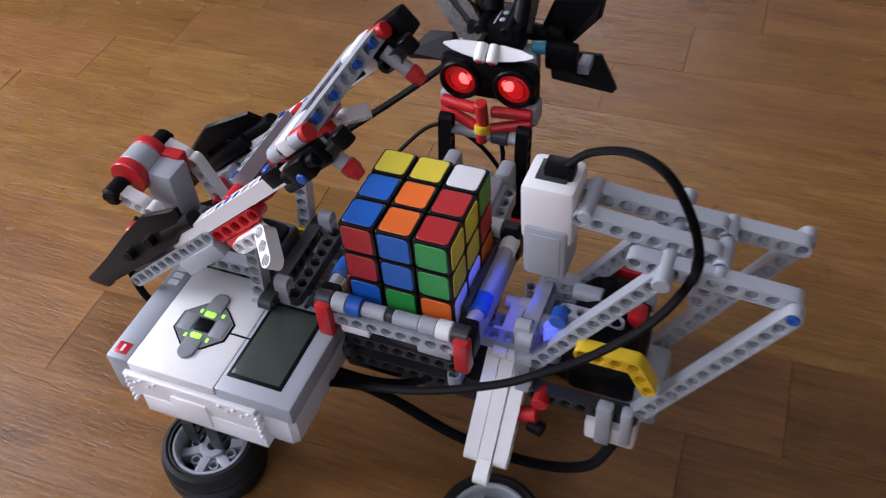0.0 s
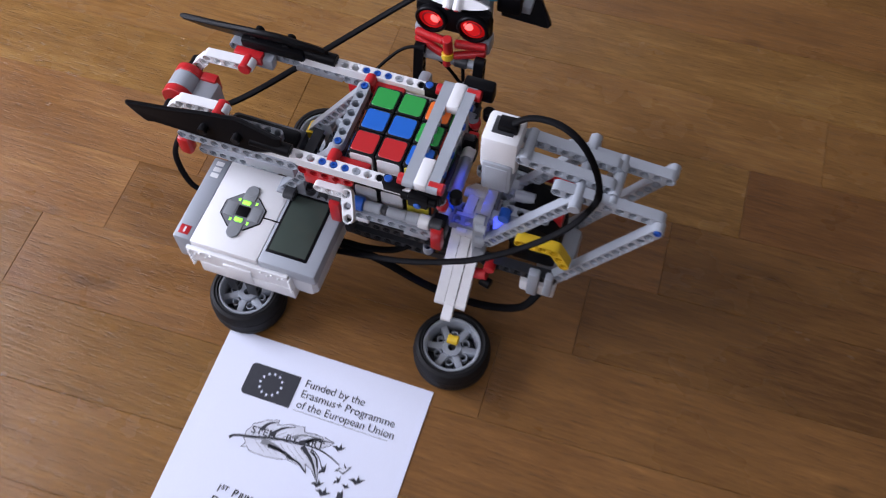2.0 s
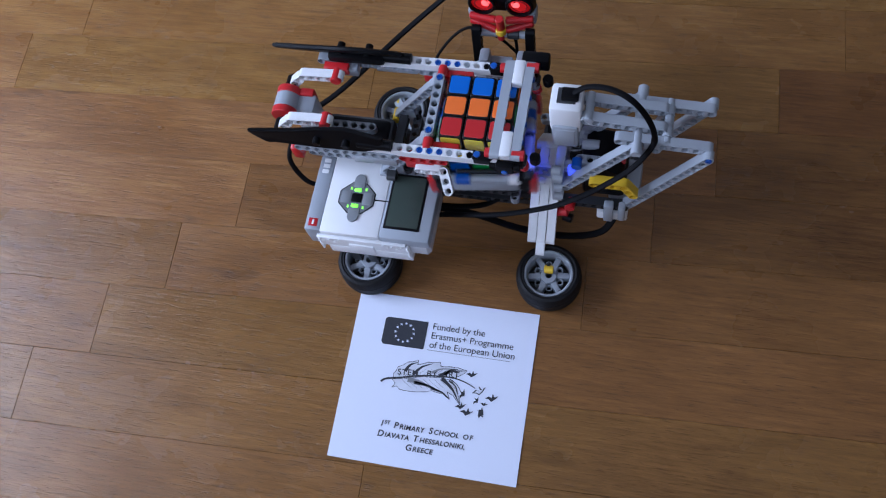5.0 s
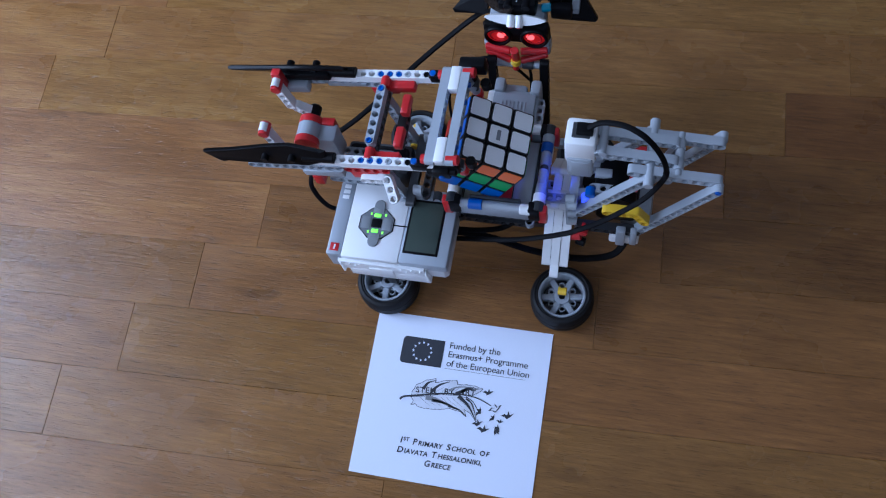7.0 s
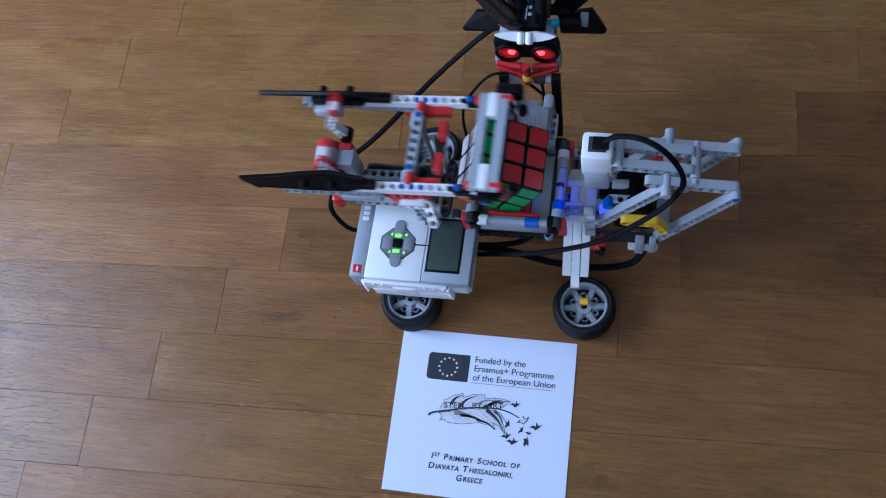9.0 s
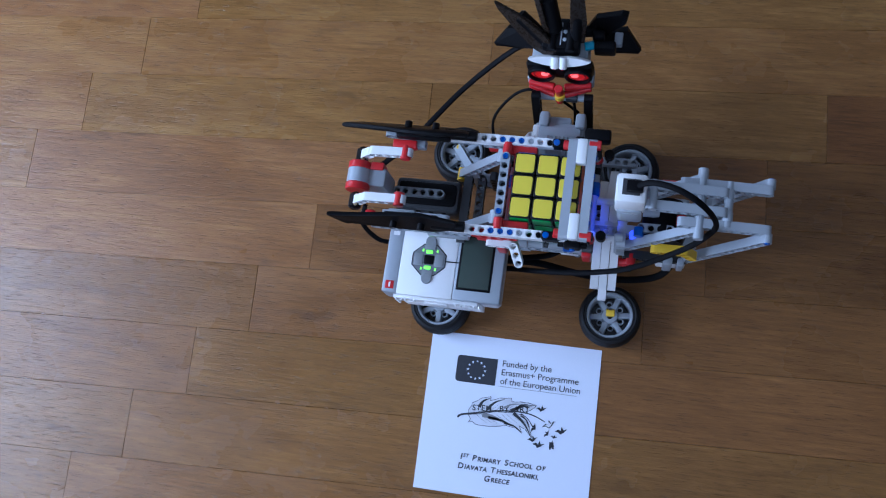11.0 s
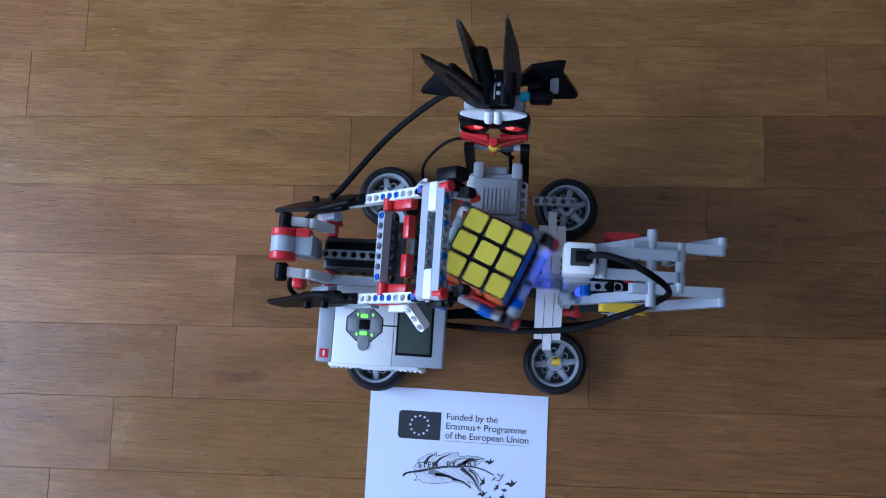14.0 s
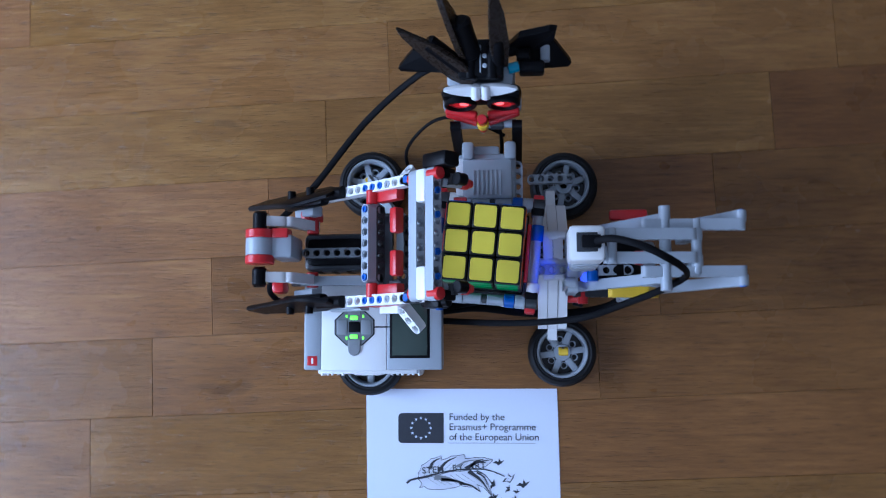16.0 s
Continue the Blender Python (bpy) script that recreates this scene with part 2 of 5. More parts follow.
def beam(bm, a, n, d, h, width=7.5, thick=7.5):
    """A studless building beam with n round holes at 8 mm; a: its first hole's centre, d: its way, h: the holes' axis."""
    rot = frame_of(d, h)
    a = Vector(a)
    seg, hw, ht = 16, width / 2, thick / 2

    def vert(x, y, z):
        return bm.verts.new(a + rot @ Vector((x, y, z)))
    start = len(bm.verts)
    made = []
    for k in range(n):
        cx = 8.0 * k
        outer = []
        for i in range(seg):
            t = 2 * math.pi * i / seg
            c, s = math.cos(t), math.sin(t)
            if (k == 0 and c < -1e-6) or (k == n - 1 and c > 1e-6):
                outer.append((cx + hw * c, hw * s))
            else:
                if i % 4 == 2:
                    outer.append((cx + math.copysign(4.0, c), math.copysign(hw, s)))
                else:
                    q = min(4.0 / abs(c) if abs(c) > 1e-6 else 1e9, hw / abs(s) if abs(s) > 1e-6 else 1e9)
                    outer.append((cx + q * c, q * s))
        levels = []
        for z, r in ((ht, None), (ht, 3.05), (ht - 0.9, 3.05), (ht - 0.9, 2.45), (0.9 - ht, 2.45), (0.9 - ht, 3.05), (-ht, 3.05), (-ht, None)):
            ring = []
            for i in range(seg):
                t = 2 * math.pi * i / seg
                x, y = outer[i] if r is None else (cx + r * math.cos(t), r * math.sin(t))
                ring.append(vert(x, y, z))
            levels.append(ring)
            made += ring
        for p, q in zip(levels, levels[1:]):
            for i in range(seg):
                j = (i + 1) % seg
                bm.faces.new((p[i], p[j], q[j], q[i]))
        top, bot = levels[0], levels[-1]
        for i in range(seg):
            j = (i + 1) % seg
            mx = (math.cos(2 * math.pi * i / seg) + math.cos(2 * math.pi * j / seg)) / 2
            inner_right = k < n - 1 and abs(outer[i][0] - cx - 4) < 1e-6 and abs(outer[j][0] - cx - 4) < 1e-6
            inner_left = k > 0 and abs(outer[i][0] - cx + 4) < 1e-6 and abs(outer[j][0] - cx + 4) < 1e-6
            if not (inner_right or inner_left):
                bm.faces.new((top[i], top[j], bot[j], bot[i]))
    bmesh.ops.remove_doubles(bm, verts=made, dist=0.01)
    return bm


def beambm(*a, **k):
    return beam(bmesh.new(), *a, **k)


def pin(bm, c, axis, length=9.0, r=2.35):
    """A connector pin seated in a hole, with its hollow slotted end."""
    axis = Vector(axis).normalized()
    c = Vector(c) - axis * (length / 2)
    return lathe(bm, c, axis, [(0.5, 1.3), (0, 1.4), (0, r), (length, r), (length, 1.4), (length - 0.8, 1.3)], 12)


def slab(bm, outline, thick, m=None):
    """An outline in x and z, given a thickness along y with softened rims."""
    rings = []
    cx, cz = sum(p[0] for p in outline) / len(outline), sum(p[1] for p in outline) / len(outline)
    for y, k in ((-thick / 2, 0.94), (-thick / 4, 1.0), (thick / 4, 1.0), (thick / 2, 0.94)):
        rings.append([bm.verts.new((cx + (x - cx) * k, y, cz + (z - cz) * k)) for x, z in outline])
    n = len(outline)
    for a, b in zip(rings, rings[1:]):
        for i in range(n):
            bm.faces.new((a[i], a[(i + 1) % n], b[(i + 1) % n], b[i]))
    bm.faces.new(rings[0])
    bm.faces.new(rings[-1])
    if m is not None:
        bmesh.ops.transform(bm, matrix=m, verts=[v for r in rings for v in r])
    return bm


def at(x, y, z, rx=0, ry=0, rz=0):
    """A pose in millimetres for mesh helpers."""
    return Matrix.LocRotScale((x, y, z), Euler([radians(v) for v in (rx, ry, rz)]), None)


def empty(name):
    return new(name)

# ---- the room ----
def wall(name, x0, x1, y0, y1, z0, z1, hole=None, axis="x", material=None):
    """A thick wall; hole = (u0, u1, z0, z1) goes right through it."""
    bm = bmesh.new()
    if hole is None:
        box(bm, x0, x1, y0, y1, z0, z1, 0)
    elif axis == "x":
        u0, u1, h0, h1 = hole
        box(bm, x0, x1, y0, u0, z0, z1, 0), box(bm, x0, x1, u1, y1, z0, z1, 0)
        box(bm, x0, x1, u0, u1, z0, h0, 0), box(bm, x0, x1, u0, u1, h1, z1, 0)
    else:
        u0, u1, h0, h1 = hole
        box(bm, x0, u0, y0, y1, z0, z1, 0), box(bm, u1, x1, y0, y1, z0, z1, 0)
        box(bm, u0, u1, y0, y1, z0, h0, 0), box(bm, u0, u1, y0, y1, h1, z1, 0)
    return tagged(part(name, bm, material or PLASTER, smooth=False), "plain light plastered wall", "wall", kind="structure")


wall("wall_west", -1700, -1500, -1800, 3400, -60, 2600, (-760, 360, 400, 1420), "x")
wall("wall_east", 2300, 2500, -1800, 3400, -60, 2600)
# opening made for the added south lamp
wall("wall_south", -1500, 2300, -1800, -1600, -60, 2600, (-1300, 300, 1000, 2250), "y")
# opening made for the added north lamp
wall("wall_north", -1500, 2300, 3200, 3400, -60, 2600, (-1350, -350, 1200, 2300), "y")
tagged(part("ceiling", boxbm(-1700, 2500, -1800, 3400, 2600, 2750, 0), CEILING, smooth=False), "plain white painted ceiling", "ceiling", kind="structure")


def window(name, axis, at_mm, u0, u1, z0, z1):
    bm = bmesh.new()
    bars = [(u0, u0 + 60, z0, z1), (u1 - 60, u1, z0, z1), (u0 + 60, u1 - 60, z0, z0 + 60), (u0 + 60, u1 - 60, z1 - 60, z1),
            ((u0 + u1) / 2 - 40, (u0 + u1) / 2 + 40, z0 + 60, z1 - 60)]
    for a, b, c, d in bars:
        if axis == "x":
            box(bm, at_mm - 25, at_mm + 25, a, b, c, d, 2)
        else:
            box(bm, a, b, at_mm - 25, at_mm + 25, c, d, 2)
    ob = tagged(part(name, bm, WHITE), "unseen white framed window with two casements", "window", kind="structure")
    return ob


window("window_1", "x", -1640, -760, 360, 400, 1420)
# unseen frame added round the north fill lamp
window("added_window_north", "y", 3340, -1350, -350, 1200, 2300)
# unseen frame added round the south fill lamp
window("added_window_south", "y", -1740, -1300, 300, 1000, 2250)


# ---- the sheet of paper ----
def text_part(name, words, size, x, y, parent, material, spacing=1.0, align="LEFT", rot=0.0, shear=0.0, bold=0.0):
    cu = bpy.data.curves.new(name, "FONT")
    cu.body, cu.size, cu.align_x, cu.shear = words, size / 1000, align, shear
    cu.space_character = spacing
    cu.extrude, cu.offset = 0.00004, bold / 1000
    tmp = new(name, cu)
    bpy.context.view_layer.update()
    me = bpy.data.meshes.new_from_object(tmp)
    bpy.data.objects.remove(tmp)
    me.materials.clear()
    me.materials.append(material)
    ob = new(name, me)
    ob.parent = parent
    ob.matrix_basis = pose(x / 1000, y / 1000, 0.00052, 0, 0, rot)
    return ob


def flat(outline, z=0.45, t=0.12):
    """A printed patch: an outline in x and y, hair thin above the sheet."""
    bm = bmesh.new()
    a = [bm.verts.new((x, y, z)) for x, y in outline]
    b = [bm.verts.new((x, y, z + t)) for x, y in outline]
    n = len(outline)
    bm.faces.new(b)
    for i in range(n):
        bm.faces.new((a[i], a[(i + 1) % n], b[(i + 1) % n], b[i]))
    return bm


def stroke(pts, w0, w1):
    """The outline of a tapering pen stroke along a smooth line."""
    line = spline([(x, y, 0) for x, y in pts], 8)
    left, right = [], []
    for i, p in enumerate(line):
        t = (line[min(i + 1, len(line) - 1)] - line[max(i - 1, 0)]).normalized()
        w = (w0 + (w1 - w0) * i / (len(line) - 1)) / 2
        left.append((p.x - t.y * w, p.y + t.x * w))
        right.append((p.x + t.y * w, p.y - t.x * w))
    return left + right[::-1]


def make_paper():
    # local origin at the sheet's upper left corner, y towards the robot
    W, Hh = 167.5, 153.5
    root_bm = bmesh.new()
    nx, ny = 24, 22
    rows = []
    for j in range(ny + 1):
        row = []
        for i in range(nx + 1):
            u, v = i / nx, j / ny
            lift = 0.5 * max(0, 1 - 7 * (u * u + v * v)) + 0.8 * max(0, 1 - 9 * ((1 - u) ** 2 + (1 - v) ** 2))
            row.append((W * u + 2.2 * v, -Hh * v, 0.3 + lift * 0.4))
        rows.append(row)
    top = [[root_bm.verts.new(p) for p in r] for r in rows]
    low = [[root_bm.verts.new((x, y, z - 0.25)) for x, y, z in r] for r in rows]
    for j in range(ny):
        for i in range(nx):
            root_bm.faces.new((top[j][i], top[j][i + 1], top[j + 1][i + 1], top[j + 1][i]))
            root_bm.faces.new((low[j][i], low[j + 1][i], low[j + 1][i + 1], low[j][i + 1]))
    rim = [(top[0][i], low[0][i]) for i in range(nx + 1)] + [(top[j][nx], low[j][nx]) for j in range(1, ny + 1)]
    rim += [(top[ny][i], low[ny][i]) for i in range(nx - 1, -1, -1)] + [(top[j][0], low[j][0]) for j in range(ny - 1, 0, -1)]
    for k in range(len(rim)):
        (a, b), (c, d) = rim[k], rim[(k + 1) % len(rim)]
        root_bm.faces.new((a, b, d, c))
    sheet = tagged(part("paper_sheet", root_bm, PAPER), "white printed paper sheet lying flat on the wooden floor", "paper")
    sheet.matrix_basis = pose(-0.1715, -0.0313, 0.0002, 0, 0, 0.0)
    # flag with its ring of stars
    fx, fy, fw, fh = 28.5, -21.0, 40.0, 26.0
    r = 3.5
    out = []
    for cx, cy, a0 in ((fx + fw, fy, None), (fx + fw, fy - fh, None), (fx + r, fy - fh + r, 180), (fx + r, fy - r, 90)):
        if a0 is None:
            out.append((cx, cy))
        else:
            out += [(cx + r * math.cos(radians(a)), cy + r * math.sin(radians(a))) for a in ((270, 247, 225, 202, 180) if a0 == 180 else (180, 157, 135, 112, 90))]
    flag = part("flag", flat(out, 0.42), INK, sheet, "dark printed flag with a ring of stars")
    for k in range(12):
        a = 2 * math.pi * k / 12
        cx, cy = fx + fw / 2 + 8.6 * math.sin(a), fy - fh / 2 + 8.6 * math.cos(a)
        pts = [(cx + (1.5 if i % 2 == 0 else 0.6) * math.sin(math.pi * i / 5), cy + (1.5 if i % 2 == 0 else 0.6) * math.cos(math.pi * i / 5)) for i in range(10)]
        part("star", flat(pts, 0.55), PAPER, flag)
    for i, line in enumerate(("Funded by the", "Erasmus+ Programme", "of the European Union")):
        text_part("lettering", line, 8.6, 73.0, -27.2 - 8.6 * i, sheet, INK, 0.985)
    part("rule", flat([(72, -46.6), (148, -46.6), (148, -47.0), (72, -47.0)]), INK_GREY, sheet)
    # feather drawing
    PALE = plastic("printed_pale_grey", (0.6, 0.62, 0.7), 0.6, 0.35, 0.0)
    vane = [(46, -78), (46, -73), (49, -66), (57, -60.5), (66, -57.5), (66, -61.5), (75, -58), (86, -56.5), (87, -60), (95, -59), (103, -59), (111, -60.5), (107, -65), (101, -68), (93, -69), (81, -70), (69, -71.5), (55, -75)]
    low_vane = [(46, -78), (49, -81), (47, -85), (51, -83.5), (54, -86), (62, -86.5), (74, -85.5), (83, -83), (94, -84.5), (100, -88.5), (97, -82), (103, -84.5), (110, -92), (107, -83), (104, -76), (98, -71), (89, -70), (73, -71.5)]
    part("vane", flat(vane, 0.4, 0.1), PALE, sheet)
    part("vane", flat(low_vane, 0.4, 0.1), PALE, sheet)
    for poly in (vane, low_vane):
        for a, b in zip(poly, poly[1:] + poly[:1]):
            part("pen_line", flat(stroke([a, ((a[0] + b[0]) / 2 + 0.4, (a[1] + b[1]) / 2 - 0.3), b], 0.6, 0.3)), INK, sheet)
    part("quill", flat(stroke([(36, -81.5), (40, -78.5), (53, -75.5), (69, -71.5), (85, -69.3), (101, -69), (111, -71), (121, -75)], 2.0, 0.8), 0.6), INK, sheet)
    # broad dark barbs: from, to, width
    for a, b, w in (((56, -69), (66, -59.5), 3.4), ((64, -70.5), (80, -58.5), 3.2), ((87, -69), (110, -60.8), 3.6), ((92, -67.5), (103, -60.5), 3.0), ((80, -67), (98, -61), 2.2),
                    ((60, -76), (84, -82), 5.0), ((66, -78), (92, -83.5), 3.0), ((82, -81), (100, -88), 2.4), ((90, -70.5), (109, -90), 3.6), ((97, -72), (106, -82), 1.6)):
        mid = ((a[0] + b[0]) / 2 + (1.4 if b[1] < -75 else -1.4), (a[1] + b[1]) / 2 + 1.4)
        part("shading", flat(stroke([a, mid, b], w, 0.4), 0.5), INK_GREY if w in (5.0, 2.2) else INK, sheet)
    # thin barbs
    for k in range(9):
        x = 51 + 5 * k
        q = -75.2 + 0.115 * (x - 53)
        part("barb", flat(stroke([(x, q + 0.6), (x + 4, q + 5), (x + 9, q + 9.5)], 0.35, 0.2), 0.48), INK_GREY, sheet)
        part("barb", flat(stroke([(x + 3, q - 1), (x + 8, q - 4.5), (x + 14, q - 8)], 0.35, 0.2), 0.48), INK_GREY, sheet)
    part("twig", flat(stroke([(97, -70), (104, -74), (109, -80), (111, -84)], 0.8, 0.4)), INK, sheet)
    for i, (bx, by, sz, a) in enumerate(((116, -63.5, 3.6, 10), (111, -82, 3.4, 70), (111, -93, 3.6, 20), (117, -97.5, 4.2, 5), (125, -77.5, 4.6, 30), (124, -86, 2.8, 60),
                                         (137, -82, 4.2, 15), (131, -88, 2.4, 0), (130, -96, 3.6, 80))):
        ca, sa = math.cos(radians(a)), math.sin(radians(a))
        shape = [(-1.4, 0.2), (-0.5, 0.55), (0.0, 0.15), (0.35, 1.05), (0.6, 0.2), (1.5, 0.35), (0.6, -0.3), (-0.2, -0.65), (-0.6, -0.1)]
        place = [(bx + sz * (x * ca - y * sa), by + sz * (x * sa + y * ca)) for x, y in shape]
        part("small_bird", flat(place), INK, sheet)
        if i == 4:
            part("small_bird", flat([(bx + (x - bx) * 0.68, by + (y - by) * 0.68) for x, y in place], 0.5), PALE, sheet)
    for word, x, y in (("STEM", 49.5, -73.0), ("BY", 76.0, -70.8), ("ART", 90.0, -69.2)):
        text_part("lettering", word, 7.6, x, y, sheet, INK, 1.12, rot=4.0, bold=0.14)
    text_part("lettering", "R", 8.4, 127.0, -99.0, sheet, INK, bold=0.2)
    # school name in small capitals: a big first letter, small rest
    def small_caps(words, y, x, size):
        for w in words.split(" "):
            first = w[0]
            o = text_part("lettering", first, size * (0.78 if w == "OF" else 1), x, y, sheet, INK, shear=0.12, bold=0.16)
            x += max(v.co.x for v in o.data.vertices) * 1000 + size * 0.1
            if len(w) > 1:
                tiny = first == "1"
                o = text_part("lettering", w[1:], size * (0.6 if tiny else 0.78), x, y + (2.4 if tiny else 0.0), sheet, INK, 1.08, shear=0.12, bold=0.14)
                x += max(v.co.x for v in o.data.vertices) * 1000
            x += size * 0.42
    small_caps("1ST PRIMARY SCHOOL OF", -120.6, 43.0, 7.7)
    small_caps("DIAVATA THESSALONIKI,", -129.4, 42.5, 7.7)
    small_caps("GREECE", -138.0, 69.5, 7.7)
    return sheet


make_paper()

# ---- the robot ----
ROBOT = empty("cube_solving_robot")
tagged(ROBOT, "grey and white toy-brick robot with black-haired head on the floor", "robot")
X, Y, Z = Vector((1, 0, 0)), Vector((0, 1, 0)), Vector((0, 0, 1))


def R(name, bm, material, label="", smooth=True):
    return part(name, bm, material, ROBOT, label, smooth)


def make_wheels():
    """Four wheels laid flat as feet."""
    def tyre():
        bm = bmesh.new()
        prof = [(3, 21.6), (0.8, 22.5), (0, 24.5), (1.5, 27.2), (5, 28.6), (9.0, 29.1), (9.3, 28.5), (9.9, 28.5), (10.2, 29.2), (17.8, 29.2), (18.1, 28.5), (18.7, 28.5), (19, 29.1), (23, 28.6), (26.5, 27.2), (28, 24.8), (27.4, 23.4), (27.6, 22.4), (25, 21.6)]
        lathe(bm, (0, 0, 0), Z, prof, 48, cap=False)
        return bm

    def rim():
        bm = bmesh.new()
        lathe(bm, (0, 0, 0), Z, [(2, 21.9), (25.6, 21.9), (26.3, 21.4), (26.3, 20.2), (25.2, 19.2), (19, 18.4), (7, 18.4), (6, 19), (2, 21)], 40, cap=False)
        lathe(bm, (0, 0, 8), Z, [(0, 7.4), (12.5, 7.4), (13.2, 6.8), (13.2, 3.0), (4, 3.0)], 24, cap=False)
        for k in range(6):
            a = 60 * k
            box(bm, 6.5, 19.0, -2.6, 2.6, 11, 19.8, 0.5, at(0, 0, 0, 0, 0, a))
            x, y = 11.2 * math.cos(radians(a + 30)), 11.2 * math.sin(radians(a + 30))
            lathe(bm, (x, y, 12), Z, [(0, 3.0), (6.6, 3.0), (6.6, 2.2), (1, 2.2)], 14, cap=False)
        return bm
    first = R("wheel", tyre(), RUBBER, "black rubber wheel laid flat on the floor")
    part("rim", rim(), LIGHT, first, "grey spoked rim")
    part("hub_back", lathe(bmesh.new(), (0, 0, 8.4), Z, [(0, 18.4), (1, 18.4)], 32), DARK, first)
    first.matrix_basis = pose(0, 0, 0, 0, 0, 8)
    for x, y, a in ((4, 144, 20), (-164, 148, -14), (-165, -7, 31)):
        o = copy_thing(first, pose(x / 1000, y / 1000, 0, 0, 0, a))
    return first


def hull_case(x0, x1, y0, y1, z1):
    """The case in one shell: upright walls above, chamfered in below."""
    bm = bmesh.new()
    rings = []
    for z, i in ((z1 - 2, 1.0), (z1 - 6, 0.4), (70, 0.4), (56, 5.5), (52, 7.0)):
        rings.append([bm.verts.new(p) for p in ((x0 + i + 3, y0 + i, z), (x1 - i - 3, y0 + i, z), (x1 - i, y0 + i + 3, z), (x1 - i, y1 - i - 3, z), (x1 - i - 3, y1 - i, z), (x0 + i + 3, y1 - i, z), (x0 + i, y1 - i - 3, z), (x0 + i, y0 + i + 3, z))])
    for a, b in zip(rings, rings[1:]):
        for k in range(8):
            bm.faces.new((a[k], a[(k + 1) % 8], b[(k + 1) % 8], b[k]))
    bm.faces.new(rings[0])
    bm.faces.new(rings[-1])
    return bm


def make_brick():
    """The programmable control unit: pale grey case, white lid, screen and five keys."""
    x0, x1, y0, y1, z1 = -206, -97, -13, 58, 96
    body = R("control_unit", hull_case(x0, x1, y0, y1, z1), plastic("case_grey", (0.62, 0.64, 0.66), 0.36, 0.05), "pale grey and white programmable control unit")
    GREYTOP = plastic("lid_grey", (0.33, 0.36, 0.40), 0.35, 0.05)
    part("lid", boxbm(x0 + 14, x1 - 43, y0 - 0.5, y1 + 0.5, 90, z1 + 0.6, 1.0), WHITE, body, "white lid")
    part("end_cap", boxbm(x0, x0 + 14, y0, y1, 68, z1 + 0.4, 1.8), GREYTOP, body, "grey end cap")
    part("screen_surround", boxbm(x1 - 43, x1 + 0.5, y0, y1, 84, z1 + 0.8, 1.6), GREYTOP, body, "grey surround")
    part("screen_frame", boxbm(-137.5, -106, -4, 47.5, z1 - 1, z1 + 1.3, 0.5), BLACK, body, "black screen frame")
    part("screen", boxbm(-135.5, -108, -1.8, 45.3, z1, z1 + 1.6, 0.2), SCREEN, body, "dim greenish liquid crystal screen")
    # key pad: an octagon with a lip, keys on top
    px, py = -165.5, 20.5

    def octa(r, cut, z0, zt):
        bm = bmesh.new()
        pts = [(-r, -cut), (-cut, -r * 1.0), (cut, -r * 1.0), (r, -cut), (r, cut), (cut, r), (-cut, r), (-r, cut)]
        lo = [bm.verts.new((px + x * 0.98, py + y * 0.9, z0)) for x, y in pts]
        hi = [bm.verts.new((px + x * 0.98, py + y * 0.9, zt)) for x, y in pts]
        for i in range(8):
            bm.faces.new((lo[i], lo[(i + 1) % 8], hi[(i + 1) % 8], hi[i]))
        bm.faces.new(hi)
        return bm
    part("key_pad_rim", octa(16.2, 6.4, z1, z1 + 0.9), BLACK, body, smooth=False)
    part("key_pad", octa(15.3, 6.0, z1, z1 + 1.4), plastic("key_grey", (0.16, 0.17, 0.185), 0.4), body, "grey key pad", smooth=False)
    KEY = plastic("key_light_grey", (0.22, 0.235, 0.25), 0.4)
    for dx, dy in ((0, 17.5), (0, -17.5)):
        part("key", box(rodbm((px + dx, py + dy, z1), (px + dx, py + dy, z1 + 2.2), 4.9, 20), px - 4.9, px + 4.9, min(py + dy, py + dy * 0.55), max(py + dy, py + dy * 0.55), z1, z1 + 2.1, 0.4), KEY, body, "grey arrow key")
    for dx in (-9.6, 9.6):
        part("key", boxbm(px + dx - 4.4, px + dx + 4.4, py - 6, py + 6, z1, z1 + 2.0, 1.2), KEY, body, "grey arrow key")
    part("key", boxbm(px - 4.6, px + 4.6, py - 4.2, py + 4.2, z1, z1 + 2.5, 0.8), BLACK, body, "dark centre key")
    for dy in (-7.4, 7.4):
        part("key_light", boxbm(px - 3.6, px + 2.8, py + dy - 1.7, py + dy + 1.7, z1, z1 + 2.3, 0.9), GREEN_GLOW, body, "glowing green key light")
        for k, s in ((-7, 1), (6.2, 1)):
            part("key_light", boxbm(px + k, px + k + 1.6, py + dy * 1.15 - 1.2, py + dy * 1.15 + 1.2, z1, z1 + 1.7, 0.3), GREEN_GLOW, body)
    part("key", boxbm(-150, -139.5, 44, 55, z1, z1 + 2.0, 1.2), KEY, body, "grey back key")
    part("seam_line", boxbm(px + 15.5, -137, py - 0.5, py + 0.5, z1 + 0.5, z1 + 1.0, 0), BLACK, body, smooth=False)
    part("brand_plate", boxbm(x0 + 3, x0 + 11, y0 + 3.5, y0 + 11, z1, z1 + 0.65, 0.3), RED, body, "small red square emblem")
    part("brand_bar", boxbm(x0 + 6.2, x0 + 7.8, y0 + 5, y0 + 9.5, z1 + 0.6, z1 + 0.75, 0), WHITE, body, smooth=False)
    for i in range(3):
        part("emblem_bar", boxbm(x0 + 4, x0 + 10, y1 - 17.2 + 5.2 * i, y1 - 13.6 + 5.2 * i, z1 + 0.3, z1 + 0.75, 0), WHITE, body, smooth=False)
    # white skirt with studs on the long side, and the chamfered lower case
    skirt = bmesh.new()
